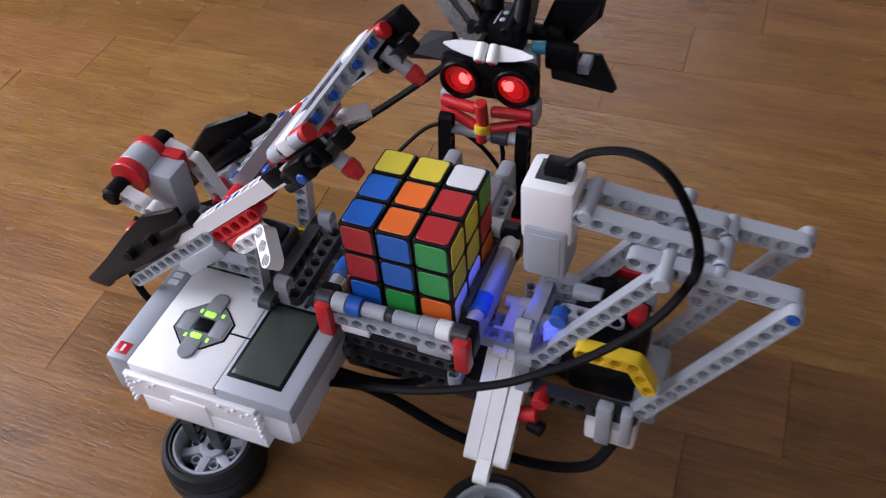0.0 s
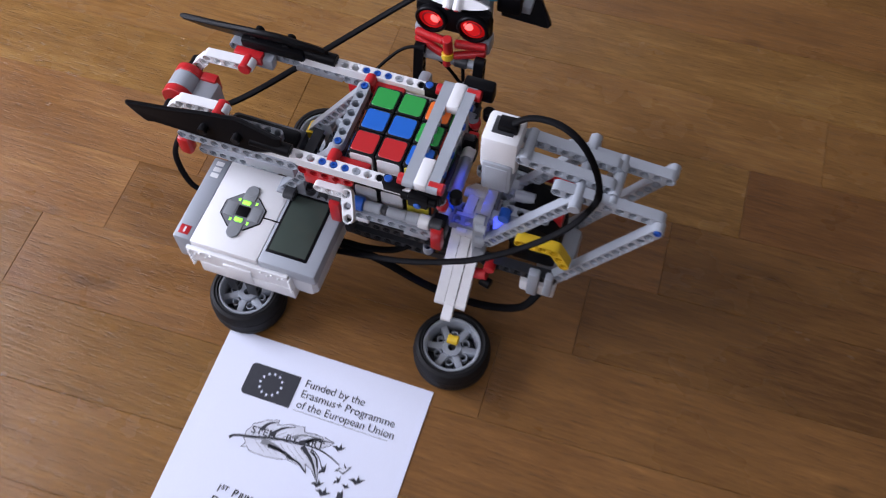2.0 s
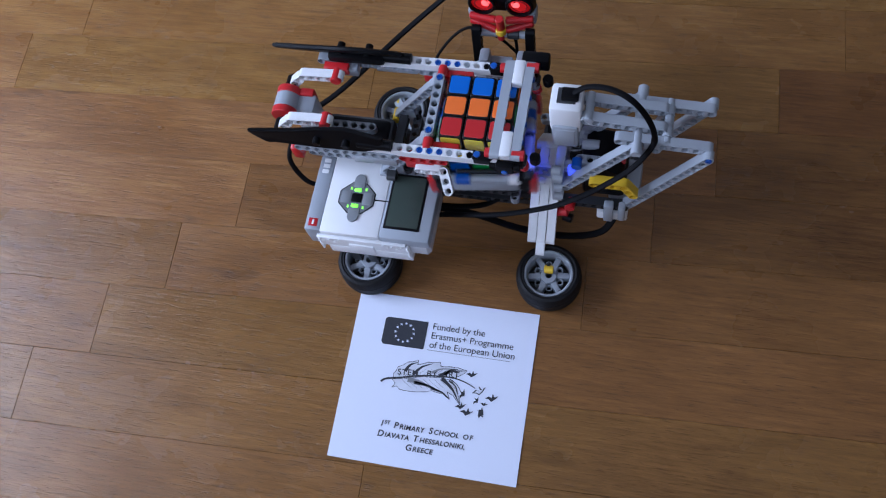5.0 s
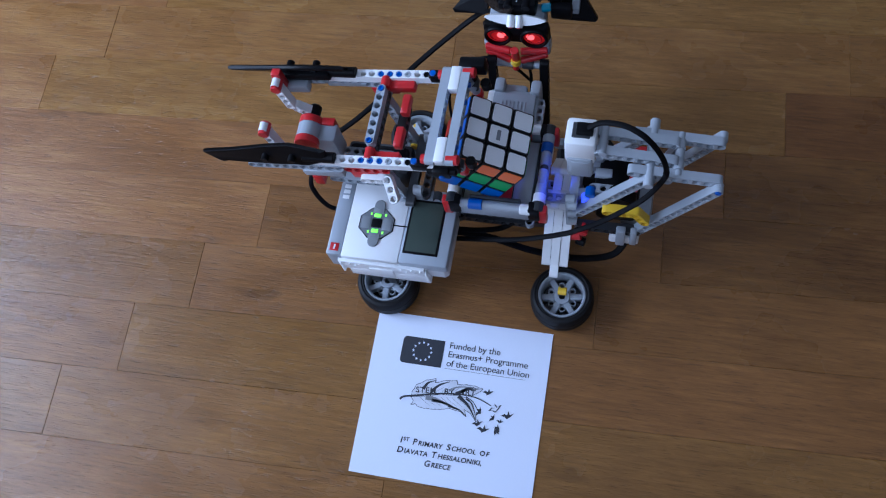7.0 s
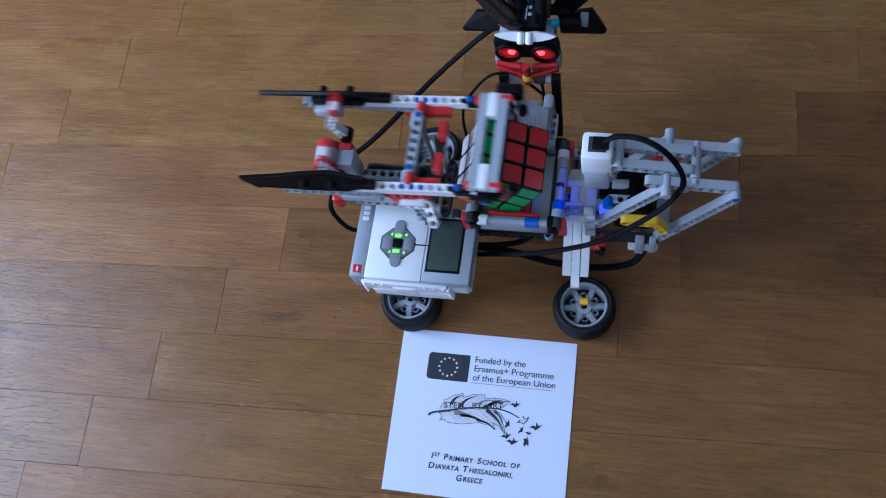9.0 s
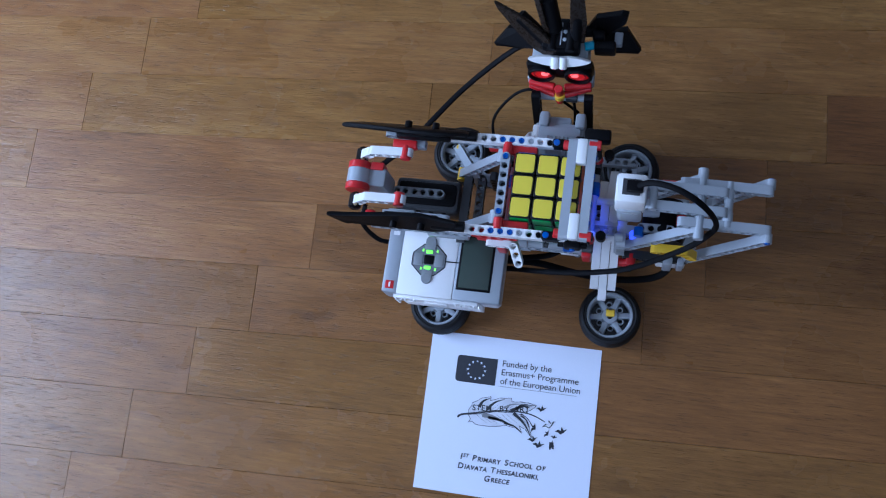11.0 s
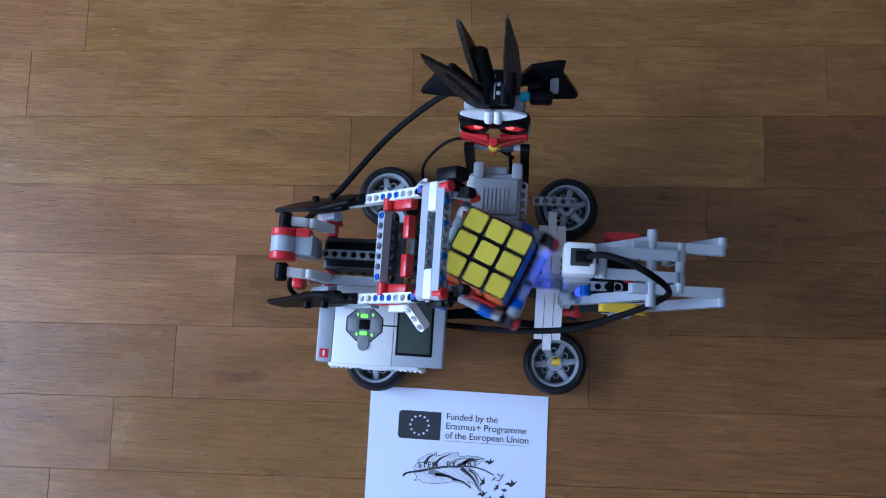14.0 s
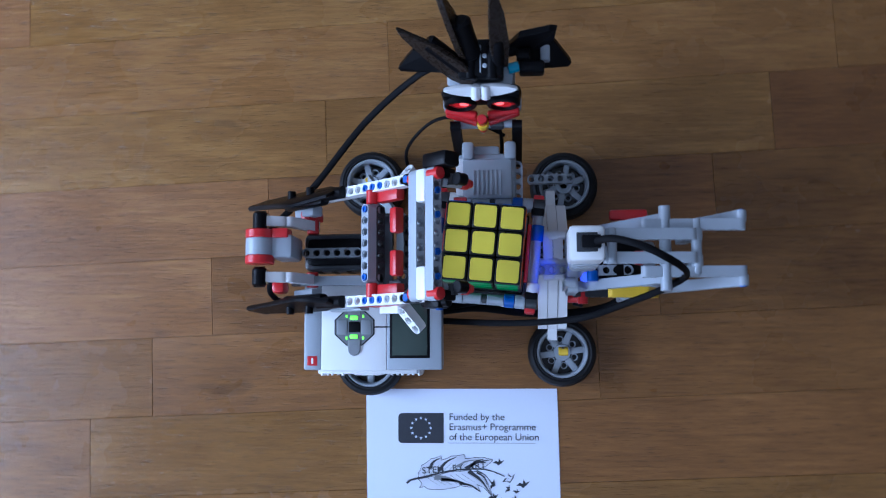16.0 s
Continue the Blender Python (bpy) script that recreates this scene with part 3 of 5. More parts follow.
    box(skirt, -196, -117, y0 - 3, y0 + 1, 72, 89, 0.8), box(skirt, -188, -114, y0 - 3.6, y0 + 4, 60, 74, 0.8), box(skirt, -168, -146, y0 - 4.4, y0, 64, 82, 0.8)
    part("side_plate", skirt, WHITE, body, "white side plate with small studs")
    bm = bmesh.new()
    for i in range(5):
        for x in (-193 + 4.2 * i, -137 + 4.2 * i):
            rod(bm, (x, y0 - 2, 87 - 3.1 * (i % 2)), (x, y0 - 4.4, 87 - 3.1 * (i % 2)), 1.1, 8, 0.2)
        rod(bm, (-115.5, y0 + 1, 86 - 4 * i), (-115.5, y0 - 4.6, 86 - 4 * i), 1.1, 8, 0.2)
        rod(bm, (-193.5, y0 + 1, 84 - 4 * i), (-193.5, y0 - 4.6, 84 - 4 * i), 1.1, 8, 0.2)
    tagged(part("studs", bm, WHITE, body), kind="stuff")
    # legs down to the front wheel
    for dx in (-8, 8):
        part("support_beam", beambm((-165 + dx, -7, 28), 3, Z, X), DARK, body)
    return body


def make_legs():
    """White beams that slope from the middle of the frame down to the wheels beside the sensor."""
    for s, y_out, name in ((-1, 2, "front_leg"), (1, 150, "rear_leg")):
        y_in = 70 if s < 0 else 92
        ymid = 16 if s < 0 else 128
        d = Vector((0, ymid - y_in, -50 if s < 0 else -46)).normalized()
        n = 9 if s < 0 else 6
        leg = R("leg", beambm((-9, y_in, 92), n, d, X), WHITE, "white sloping leg of stacked beams")
        part("leg_beam", beambm((-17, y_in, 91), n, d, X), WHITE, leg)
        part("leg_beam", beambm((-1, y_in, 91), n, d, X), WHITE, leg)
        e = Vector((-9, y_in, 86)) + d * 8 * (n - (4 if s < 0 else 2))
        d2 = (Vector((-9, y_out, 34)) - e).normalized()
        part("leg_beam", beambm(e, 5 if s < 0 else 4, d2, X), WHITE, leg)
        part("bush", rodbm((-3.5, y_out - 1, 33), (4.5, y_out - 1, 33), 3.7, 16), YELLOW if s < 0 else LIGHT, leg, "yellow bush" if s < 0 else "grey bush")
        part("axle", rodbm((0, y_out, 8), (0, y_out, 36), 2.4, 12), DARK, leg)
    for x in (-13, -5):
        part("leg_bridge", beambm((x, 60, 90), 5, Y, X), WHITE, ROBOT, "white beam that joins the legs")
    part("rear_arm", beambm((-24, 146, 40), 5, X, Z), LIGHT, ROBOT)
    part("rear_arm", beambm((-164, 148, 40), 6, (0.6, -0.8, 0.25), Y), LIGHT, ROBOT)
    part("rear_axle", rodbm((-164, 148, 8), (-164, 148, 44), 2.4), YELLOW, ROBOT, "yellow axle in the wheel's hub")


def make_chassis():
    """Beams under the tray and round the drives."""
    # near beams and under plates are coloured dark for the shade beneath the tray
    ch = R("chassis", beambm((-130, 50, 84), 13, X, Y), DARK, "base frame beams, dark grey for the shade there")
    for y, z in ((106, 84), (50, 68), (106, 68)):
        part("frame_beam", beambm((-130, y, z), 13, X, Y), DARK if y < 80 else LIGHT, ch)
    for x in (-130, -96, -34):
        part("cross_beam", beambm((x, 46, 76), 9, Y, Z), DARK if x == -96 else LIGHT, ch)
    part("cross_beam", beambm((-126, 52, 99), 7, Y, Z), DARK, ch)
    part("cross_beam", beambm((-138, 42, 102), 9, Y, X), DARK, ch)
    for y in (52, 104):
        part("upright_beam", beambm((-132, y, 70), 6, Z, X), LIGHT, ch)
        part("upright_beam", beambm((-116, y, 66), 5, Z, Y), DARK, ch)
    part("under_plate", boxbm(-112, -8, 58, 98, 52, 60, 1), DARK, ch, "plate coloured dark for the shade under the tray")
    for y in (60, 72, 84, 96):
        part("under_beam", beambm((-104, y, 48), 12, X, Z), DARK, ch)
    part("turntable_ring", lathe(bmesh.new(), (CX, CY, 88), Z, [(0, 27), (0, 30), (5, 30), (5, 21), (9, 21), (9, 0.5)], 40, cap=False), DARK, ch, "dark turntable ring")
    part("turntable_disc", lathe(bmesh.new(), (CX, CY, 82), Z, [(0, 24), (0, 28), (6, 28)], 40), RED, ch, "red disc")
    # link from tray to sensor frame, the sensor's blue light put into its colour
    part("link_beam", beambm((-34, 64, 94), 7, X, Z), BLUE_LIT_GREY, ch, "grey link beam tinted with the sensor's blue light")
    part("link_beam", beambm((-34, 80, 86), 6, X, Z), LIGHT, ch)
    # the sensor's light on this peg is made as the peg's own glow
    part("link_pin", rodbm((14, 56, 108), (14, 56, 126), 3.4), BLUE_GLOW, ch, "peg given a blue glow for the sensor's light")
    part("red_peg", rodbm((-2, 44, 62), (12, 44, 66), 4.2), RED, ch)
    part("black_peg", rodbm((8, 42, 60), (16, 40, 60), 4.0), BLACK, ch)


def make_lift_drive():
    """Drive that rocks the arm: its barrel turns the two white cranks."""
    px, pz = PIV
    m = R("lift_motor", lathe(bmesh.new(), (px, 73, pz), Y, [(0, 7), (0, 10.1), (0.6, 10.6), (12.4, 10.6), (13, 10.1), (13, 7)], 32), LIGHT, "grey and red motor with a round head")
    for y0, y1 in ((66.5, 73), (86, 92.5)):
        part("motor_disc", lathe(bmesh.new(), (px, y0, pz), Y, [(0, 5), (0, 10.3), (0.7, 10.9), (y1 - y0 - 0.7, 10.9), (y1 - y0, 10.3), (y1 - y0, 5)], 32), RED, m, "red motor disc")
    part("motor_neck", boxbm(px + 6, px + 25, 71, 89, pz - 34, pz + 3, 3), LIGHT, m)
    part("motor_stripe", boxbm(px + 10, px + 22, 86, 93, pz - 10, pz + 5, 1), RED, m)
    part("motor_body", boxbm(px + 26, px + 86, 64, 93, 78, 112, 4), DARK, m, "dark grey motor case")
    part("motor_cover", boxbm(px + 28, px + 84, 67, 90, 100, 115, 5), BLACK, m)
    part("motor_rib", beambm((px + 30, 77, 118), 6, X, Z), plastic("mid_grey_plastic", (0.16, 0.175, 0.19)), m, "mid grey rib")
    part("side_rail", beambm((px + 20, 56, pz - 34), 8, X, Y), LIGHT, m)
    part("grip", boxbm(px + 4, px + 14, 46, 56, pz - 36, pz - 18, 3), RED, m)
    for k in range(4):
        part("motor_slot", boxbm(px + 34 + 12 * k, px + 38 + 12 * k, 63.4, 93.6, 84, 104, 0.4), BLACK, m)
    return m


def make_crank():
    """The two bent white beams between the drive's head and the arm; built with the arm lowered."""
    px, pz = PIV
    j = JOINT
    crank = None
    for y in (99, 57):
        bm = bmesh.new()
        a = Vector((px, y, pz))
        e = Vector((j[0], y, j[1]))
        k = a + (e - a) * 0.42 + Vector((-4, 0, 9))
        beam(bm, a, 3, k - a, Y)
        beam(bm, k, 5, e - k, Y)
        if crank is None:
            crank = R("crank", bm, WHITE, "pair of bent white crank beams")
        else:
            part("crank_beam", bm, WHITE, crank)
        hub = beambm((px, y + 4, pz), 2, (0, -1, 0), (0.35, 0, 1))
        rod(hub, (px, y - 7, pz), (px, y + 7, pz), 5.6, 18, 1.6)
        part("hub", hub, BLACK, crank, "black hub")
        for q in (-4, 4):
            part("hub_end", rodbm((px + 1.5, y + q, pz + 2.5), (px + 2.1, y + q, pz + 6.0), 1.6, 12, 0.3), TAN, crank, "tan pin end")
        part("hub_pin", rodbm((j[0], y - 6, j[1]), (j[0], y + 6, j[1]), 4.6), RED, crank, "red joint")
        if y > 80:
            part("red_block", boxbm(j[0] - 12, j[0] + 9, y + 4, y + 11, j[1] - 4, j[1] + 4, 1), RED, crank)
    return crank


def blade():
    """A long straight fin with a clipped tip and a small barb below it; in x (from the tip) and z."""
    return [(0, 2), (0, 4.5), (30, 7.5), (60, 11), (84, 12), (100, 9), (113, 6.5), (113, -2), (98, -6), (60, -7), (20, -7.5), (15, -9), (12, -8), (2, 0)]


def make_arm():
    """The tipping arm, built lowered: two long sides, a double pusher across the end and hooked fingers."""
    arm = R("tipping_arm", beambm((-42, 37, 173), 11, Y, X), LIGHT, "white and grey tipping arm with black fins")
    part("pusher_beam", beambm((-26, 37, 173), 11, Y, X), LIGHT, arm)
    for y in (45, 109):
        part("pusher_block", boxbm(-38.5, -29.5, y - 11, y + 11, 169.5, 177.5, 1.6), WHITE, arm, "white end block")
    for y, s in ((37, -1), (117, 1)):
        part("pusher_pin", rodbm((-29, y - s * 1, 173), (-19, y - s * 1, 173), 4.2, 16), RED, arm, "red stop pin")
        part("pusher_pin", rodbm((-50, y - s * 2, 171), (-40, y - s * 2, 171), 4.0, 16), RED, arm)
        part("finger_block", boxbm(-41, -27, y + (-8 if s < 0 else 1), y + (-1 if s < 0 else 8), 157, 168, 1.5), BLACK, arm, "black corner connector")
        part("finger_pin", rodbm((-46, y + s * 4, 163), (-22, y + s * 4, 163), 3.2), BLACK, arm)
        part("finger_pin", rodbm((-34, y + s * 9, 160), (-34, y + s * 5, 160), 2.6), BLUE, arm)
        part("finger_block", boxbm(-36, -20, y - 3.6, y + 3.6, 158, 169, 1.5), BLACK, arm)
        part("finger_axle", rodbm((-12, y - s * 5, 158), (-12, y - s * 5, 166), 4.2), BLACK, arm)
        part("finger", beambm((-30, y - s * 4, 160), 2, X, Y), DARK, arm)
        part("finger", rodbm((-26, y - s * 5, 166), (-22, y - s * 5, 150), 3.7), LIGHT, arm)
        part("finger_tip", lathe(bmesh.new(), (-22, y - s * 5, 152), (0.15, 0, -1), [(0, 3.2), (1, 4.3), (5, 4.3), (6, 3.6), (9, 2.6)], 16), RED, arm, "red finger tip")
        # long side: top beam with upright holes, lower beam with cross holes
        part("side_beam", beambm((-150, y, 164), 15, X, Z), WHITE, arm, "white side beam")
        part("side_beam", beambm((-203, y + s * 1, 158.5), 11, X, Y), LIGHT, arm)
        part("side_beam", beambm((-116, y, 156), 5, X, Y), RED if s < 0 else LIGHT, arm)
        part("side_skin", boxbm(-158, -122, y + s * 3 - 3, y + s * 3 + 3, 146, 155, 1), LIGHT, arm)
        for k, m in ((6, BLUE), (7, BLUE), (8, BLUE), (11, BLACK), (13, BLUE), (9, LIGHT), (3, LIGHT)):
            part("connector_pin", pin(bmesh.new(), (-150 + 8 * k, y, 163.6), Z, 8.4), m, arm)
        part("corner_joint", boxbm(-60, -44, y - 4, y + 4, 160, 170, 2), BLACK, arm)
        part("corner_pin", rodbm((-56, y, 168), (-56, y, 170.8), 2.8), BLUE, arm, "blue joint pin")
        # fin with its mount
        tall = 1.2 if s < 0 else 1.75
        part("fin", slab(bmesh.new(), [(x, z * (0.75 + (tall - 0.75) * min(1.0, x / 84))) for x, z in blade()], 4.2, at(-243, y + s * 1.5, 171, -20 if s < 0 else 28, 0, 0)), BLACK, arm, "long black fin")
        part("fin_mount", boxbm(-194, -146, y - s * 2 - 5, y - s * 2 + 5, 165, 174, 2.5), BLACK, arm)
        part("fin_mount", rodbm((-152, y, 170), (-124, y, 169), 4.6), BLACK, arm)
        for x in (-184, -160):
            part("fin_pin", rodbm((x, y + 1.5 * s - 6, 173), (x, y + 1.5 * s + 6, 173), 3.2), BLACK, arm)
        # hinge block where the crank takes hold
        part("hinge_block", boxbm(JOINT[0] - 8, JOINT[0] + 16, y - s * 8 - 4, y - s * 8 + 4, 154, 164, 1.5), LIGHT, arm)
    # levers on the outside
    for y, s in ((37, -1), (117, 1)):
        lv = Vector((7, s * 17, -12)).normalized()
        part("lever", beambm((-104, y + s * 5, 147), 3, X, Y), WHITE, arm, "white lever")
        part("lever", beambm((-84, y + s * 6, 146), 3 if s < 0 else 2, lv, (0, 0.5 * s, 1)), WHITE, arm)
        part("lever_joint", boxbm(-116, -92, y - 4, y + 4, 142, 152, 1.2), RED, arm)
    part("end_block", boxbm(-34, -12, 120, 130, 162, 176, 2), BLACK, arm, "black end connector")
    for y in (49, 65, 89, 105):
        part("connector_pin", pin(bmesh.new(), (-22.6, y, 173), X, 2.4), BLUE, arm)
    # cross bars
    part("cross_bar", beambm((-97, 53, 168), 7, Y, Z), LIGHT, arm, "grey cross bar")
    for k in (0, 6):
        part("connector_pin", pin(bmesh.new(), (-97, 53 + 8 * k, 168), Z, 9), BLUE, arm)
    part("cross_bar", beambm((-97, 53, 160), 7, Y, X), DARK, arm)
    part("cross_bar", beambm((-80, 61, 150), 5, Y, X), DARK, arm)
    for y, s in ((44, -1), (110, 1)):
        part("bar_joint", rodbm((-97, y - 5, 165), (-97, y + 5, 165), 4.2), RED, arm, "red bar joint")
        part("bar_arm", boxbm(-96, -72, y - 4, y + 4, 156, 164, 1.5), RED, arm)
        part("bar_arm", boxbm(-80, -73, y - s * 18 - 9, y - s * 18 + 9, 156, 164, 1.5), RED, arm)
    return arm


def make_links():
    """Grey followers that guide the arm on each side; built with the arm lowered."""
    link = None
    for y in (50, 104):
        a, b = Vector((FOLLOW[0], y, FOLLOW[1])), Vector((FOLLOW_ARM[0], y, FOLLOW_ARM[1]))
        bm = beambm(a, 10, b - a, Y)
        if link is None:
            link = R("follower", bm, LIGHT, "pair of grey guide links")
        else:
            part("link", bm, LIGHT, link)
        part("bush", rodbm(a - Y * 6, a + Y * 6, 4.2), YELLOW if y > 80 else LIGHT, link)
        part("bush", rodbm(b - Y * 6, b + Y * 6, 4.8), LIGHT, link)
    return link


def make_tray():
    """The turning tray under the cube, built about its own axis; sides with coloured connectors."""
    base = boxbm(-31, 31, -31, 31, 104, 110, 1.2)
    tray = R("turning_tray", base, DARK, "grey turning tray with coloured connectors")
    part("tray_pad", boxbm(-30, 30, -12, 12, 109.5, 112.2, 0.8), RED, tray, "red pad")
    part("tray_pad", boxbm(-30, 30, 13, 29, 109.5, 112.4, 0.8), LIGHT, tray)
    part("tray_pad", boxbm(-30, 30, -29, -13, 109.5, 112.4, 0.8), LIGHT, tray)
    part("tray_hub", rodbm((0, 0, 88), (0, 0, 105), 14, 28), LIGHT, tray)
    for s in (-1, 1):
        # the two sides along x: row of bushes on an axle above a beam
        y = s * 37
        part("side_beam", beambm((-36, y, 112), 10, X, Y), LIGHT, tray)
        x = -42
        for w, r, m in ((9, 5.2, DARK), (8, 5.2, LIGHT), (8, 5.2, BLUE), (13, 3.9, LIGHT), (4, 3.4, DARK), (14, 3.9, LIGHT), (9, 4.6, LIGHT), (8, 5.2, WHITE), (9, 5.4, DARK)):
            part("bush", rodbm((x, y, 121.5), (x + w - 0.3, y, 121.5), r, 16), m, tray)
            x += w
        part("foot", boxbm(-30, -14, y - 4, y + 4, 103, 109, 1), WHITE, tray)
        part("foot", boxbm(12, 30, y - 4, y + 4, 103, 109, 1), LIGHT, tray)
        # the two sides along y: flat wall and red corner pegs
        xx = s * 37
        part("side_wall", boxbm(xx - 3.6, xx + 3.6, -33, 33, 104, 122, 1.0), LIGHT, tray)
        part("side_axle", rodbm((xx + s * 1, -38, 121), (xx + s * 1, 38, 121), 3.5), LIGHT, tray)
        part("side_bush", rodbm((xx + s * 1, -22, 121), (xx + s * 1, -10, 121), 4.8), BLUE, tray)
        part("side_bush", rodbm((xx + s * 1, 22, 121), (xx + s * 1, 31, 121), 4.8), WHITE, tray)
        part("inner_wall", boxbm(xx * 0.86 - 1.5, xx * 0.86 + 1.5, -22, 22, 112, 124, 0.8), DARK if s > 0 else RED, tray)
        for q in (-1, 1):
            part("corner_peg", boxbm(xx - 4, xx + 4, q * 41 - 4, q * 41 + 4, 101, 124, 1.4), RED, tray, "red corner peg")
            part("corner_block", boxbm(xx - 5, xx + 5, q * 34 - 5, q * 34 + 5, 107, 126, 1.4), BLACK, tray)
    tray.matrix_basis = pose(CX / 1000, CY / 1000, 0)
    return tray


def make_back_motor():
    m = R("tray_motor", boxbm(-82, -37, 112, 152, 70, 124, 4), LIGHT, "pale grey motor box with ribbed lid")
    part("motor_lid", boxbm(-78, -40, 116, 147, 122, 127, 2), LIGHT, m)
    part("motor_trim", boxbm(-83, -76, 118, 148, 108, 126, 1.5), WHITE, m)
    for k in range(7):
        part("lid_rib", boxbm(-70 + 3.4 * k, -68.4 + 3.4 * k, 119, 138, 126.6, 127.8, 0.3), LIGHT, m)
    for x in (-78, -46):
        part("motor_lug", boxbm(x, x + 9, 146, 160, 104, 130, 2.5), LIGHT, m)
    part("motor_tail", boxbm(-70, -50, 150, 158, 96, 122, 2), LIGHT, m)
    part("motor_bracket", beambm((-36, 118, 118), 4, Y, Z), LIGHT, m)
    part("motor_screw", rodbm((-44, 148, 126), (-44, 148, 128), 1.4), BLACK, m)
    part("motor_peg", rodbm((-84, 112, 136), (-74, 112, 136), 4), RED, m)


def make_sensor_arm():
    """Colour sensor on its tall grey fork, with the drive below."""
    s = R("sensor_arm", boxbm(-3, 21, 60, 84, 176, 208, 3), WHITE, "white colour sensor on a grey braced fork")
    part("sensor_nose", boxbm(-1, 19, 58, 80, 156, 186, 2.5), LIGHT, s, "grey sensor nose")
    part("sensor_panel", boxbm(1.5, 16.5, 57.2, 59.5, 160, 183, 0.8), LIGHT, s)
    part("sensor_socket", boxbm(2, 16, 66, 79, 206.5, 209, 0.6), DARK, s)
    part("sensor_lamp", rodbm((8, 70, 154.8), (8, 70, 156.6), 5), BLUE_GLOW, s, "blue glowing lens")
    part("cable_plug", boxbm(5, 18, 68, 77, 206, 214, 1.2), BLACK, s)
    for y in (63, 79):
        part("inner_beam", beambm((24, y, 196), 8, (1, 0, -0.1), Y), LIGHT, s)
    part("inner_bush", rodbm((26, 59, 198), (26, 83, 198), 3.4), LIGHT, s)
    for y, o in ((48, -1), (92, 1)):
        yi = y - o * 6
        part("fork_beam", beambm((50, yi, 187), 9, (1, 0, -0.06), Y), LIGHT, s)
        part("long_strut", beambm((115, y, 182), 15, (56 - 115, 0, 79 - 182), Y), LIGHT, s)
        part("short_strut", beambm((63, y - o * 2, 186), 13, (8 - 63, 0, 104 - 186), Y), LIGHT, s)
        part("strut_pin", pin(bmesh.new(), (115, y, 182), Y, 8.8), BLUE, s)
        part("strut_pin", pin(bmesh.new(), (60, y, 86), Y, 8.8), DARK, s)
        part("bent_beam", beambm((84, y - o * 13, 188), 4, (-0.3, 0, -1), Y), LIGHT, s)
    part("cross_axle", rodbm((63, 41, 187), (63, 99, 187), 4.0), LIGHT, s)
    part("cross_axle", rodbm((84, 52, 186), (84, 90, 186), 3.6), LIGHT, s)
    # drive and its frame below
    part("drive_case", boxbm(22, 58, 56, 88, 78, 116, 5), BLACK, s, "black motor case")
    part("drive_wheel", lathe(bmesh.new(), (38, 52, 118), Y, [(0, 6), (0, 17), (2, 18), (34, 18), (36, 17), (36, 6)], 30), BLACK, s)
    part("drive_case", boxbm(44, 70, 58, 86, 62, 96, 4), LIGHT, s)
    part("drive_foot", boxbm(36, 62, 44, 58, 58, 72, 2), WHITE, s, "white drive foot")
    part("drive_foot", boxbm(42, 50, 40, 47, 62, 92, 1.5), LIGHT, s)
    part("drive_foot", boxbm(54, 60, 40, 47, 66, 92, 1.5), LIGHT, s)
    for x, z in ((4, 96), (4, 112), (4, 128)):
        part("mount_beam", beambm((x, 48, z - 6), 6, Y, X), LIGHT, s)
    part("mount_beam", beambm((2, 52, 78), 7, Z, X), LIGHT, s)
    part("mount_beam", beambm((4, 60, 120), 6, X, Y), LIGHT, s)
    part("mount_beam", beambm((6, 86, 124), 7, X, Y), LIGHT, s)
    part("mount_beam", beambm((20, 60, 132), 4, X, Z), LIGHT, s)
    part("mount_beam", beambm((10, 47, 84), 7, X, Y), DARK, s)
    part("mount_peg", rodbm((18, 52, 134), (18, 60, 134), 4.2), BLUE, s)
    part("mount_peg", rodbm((20, 74, 134), (34, 74, 134), 4.2), LIGHT, s)
    bent = beambm((33, 44, 130), 4, X, Y)
    beam(bent, (57, 44, 130), 3, (0.55, 0, -1), Y, 7.5, 7.3)
    part("side_panel", bent, YELLOW, s, "yellow bent beam")
    part("side_panel", boxbm(32, 60, 98, 106, 121, 129, 2), RED, s, "red bent beam")
    part("red_block", boxbm(48, 56, 64, 74, 124, 137, 1.5), RED, s)
    part("red_peg", rodbm((14, 38, 84), (14, 48, 84), 4.2), RED, s)


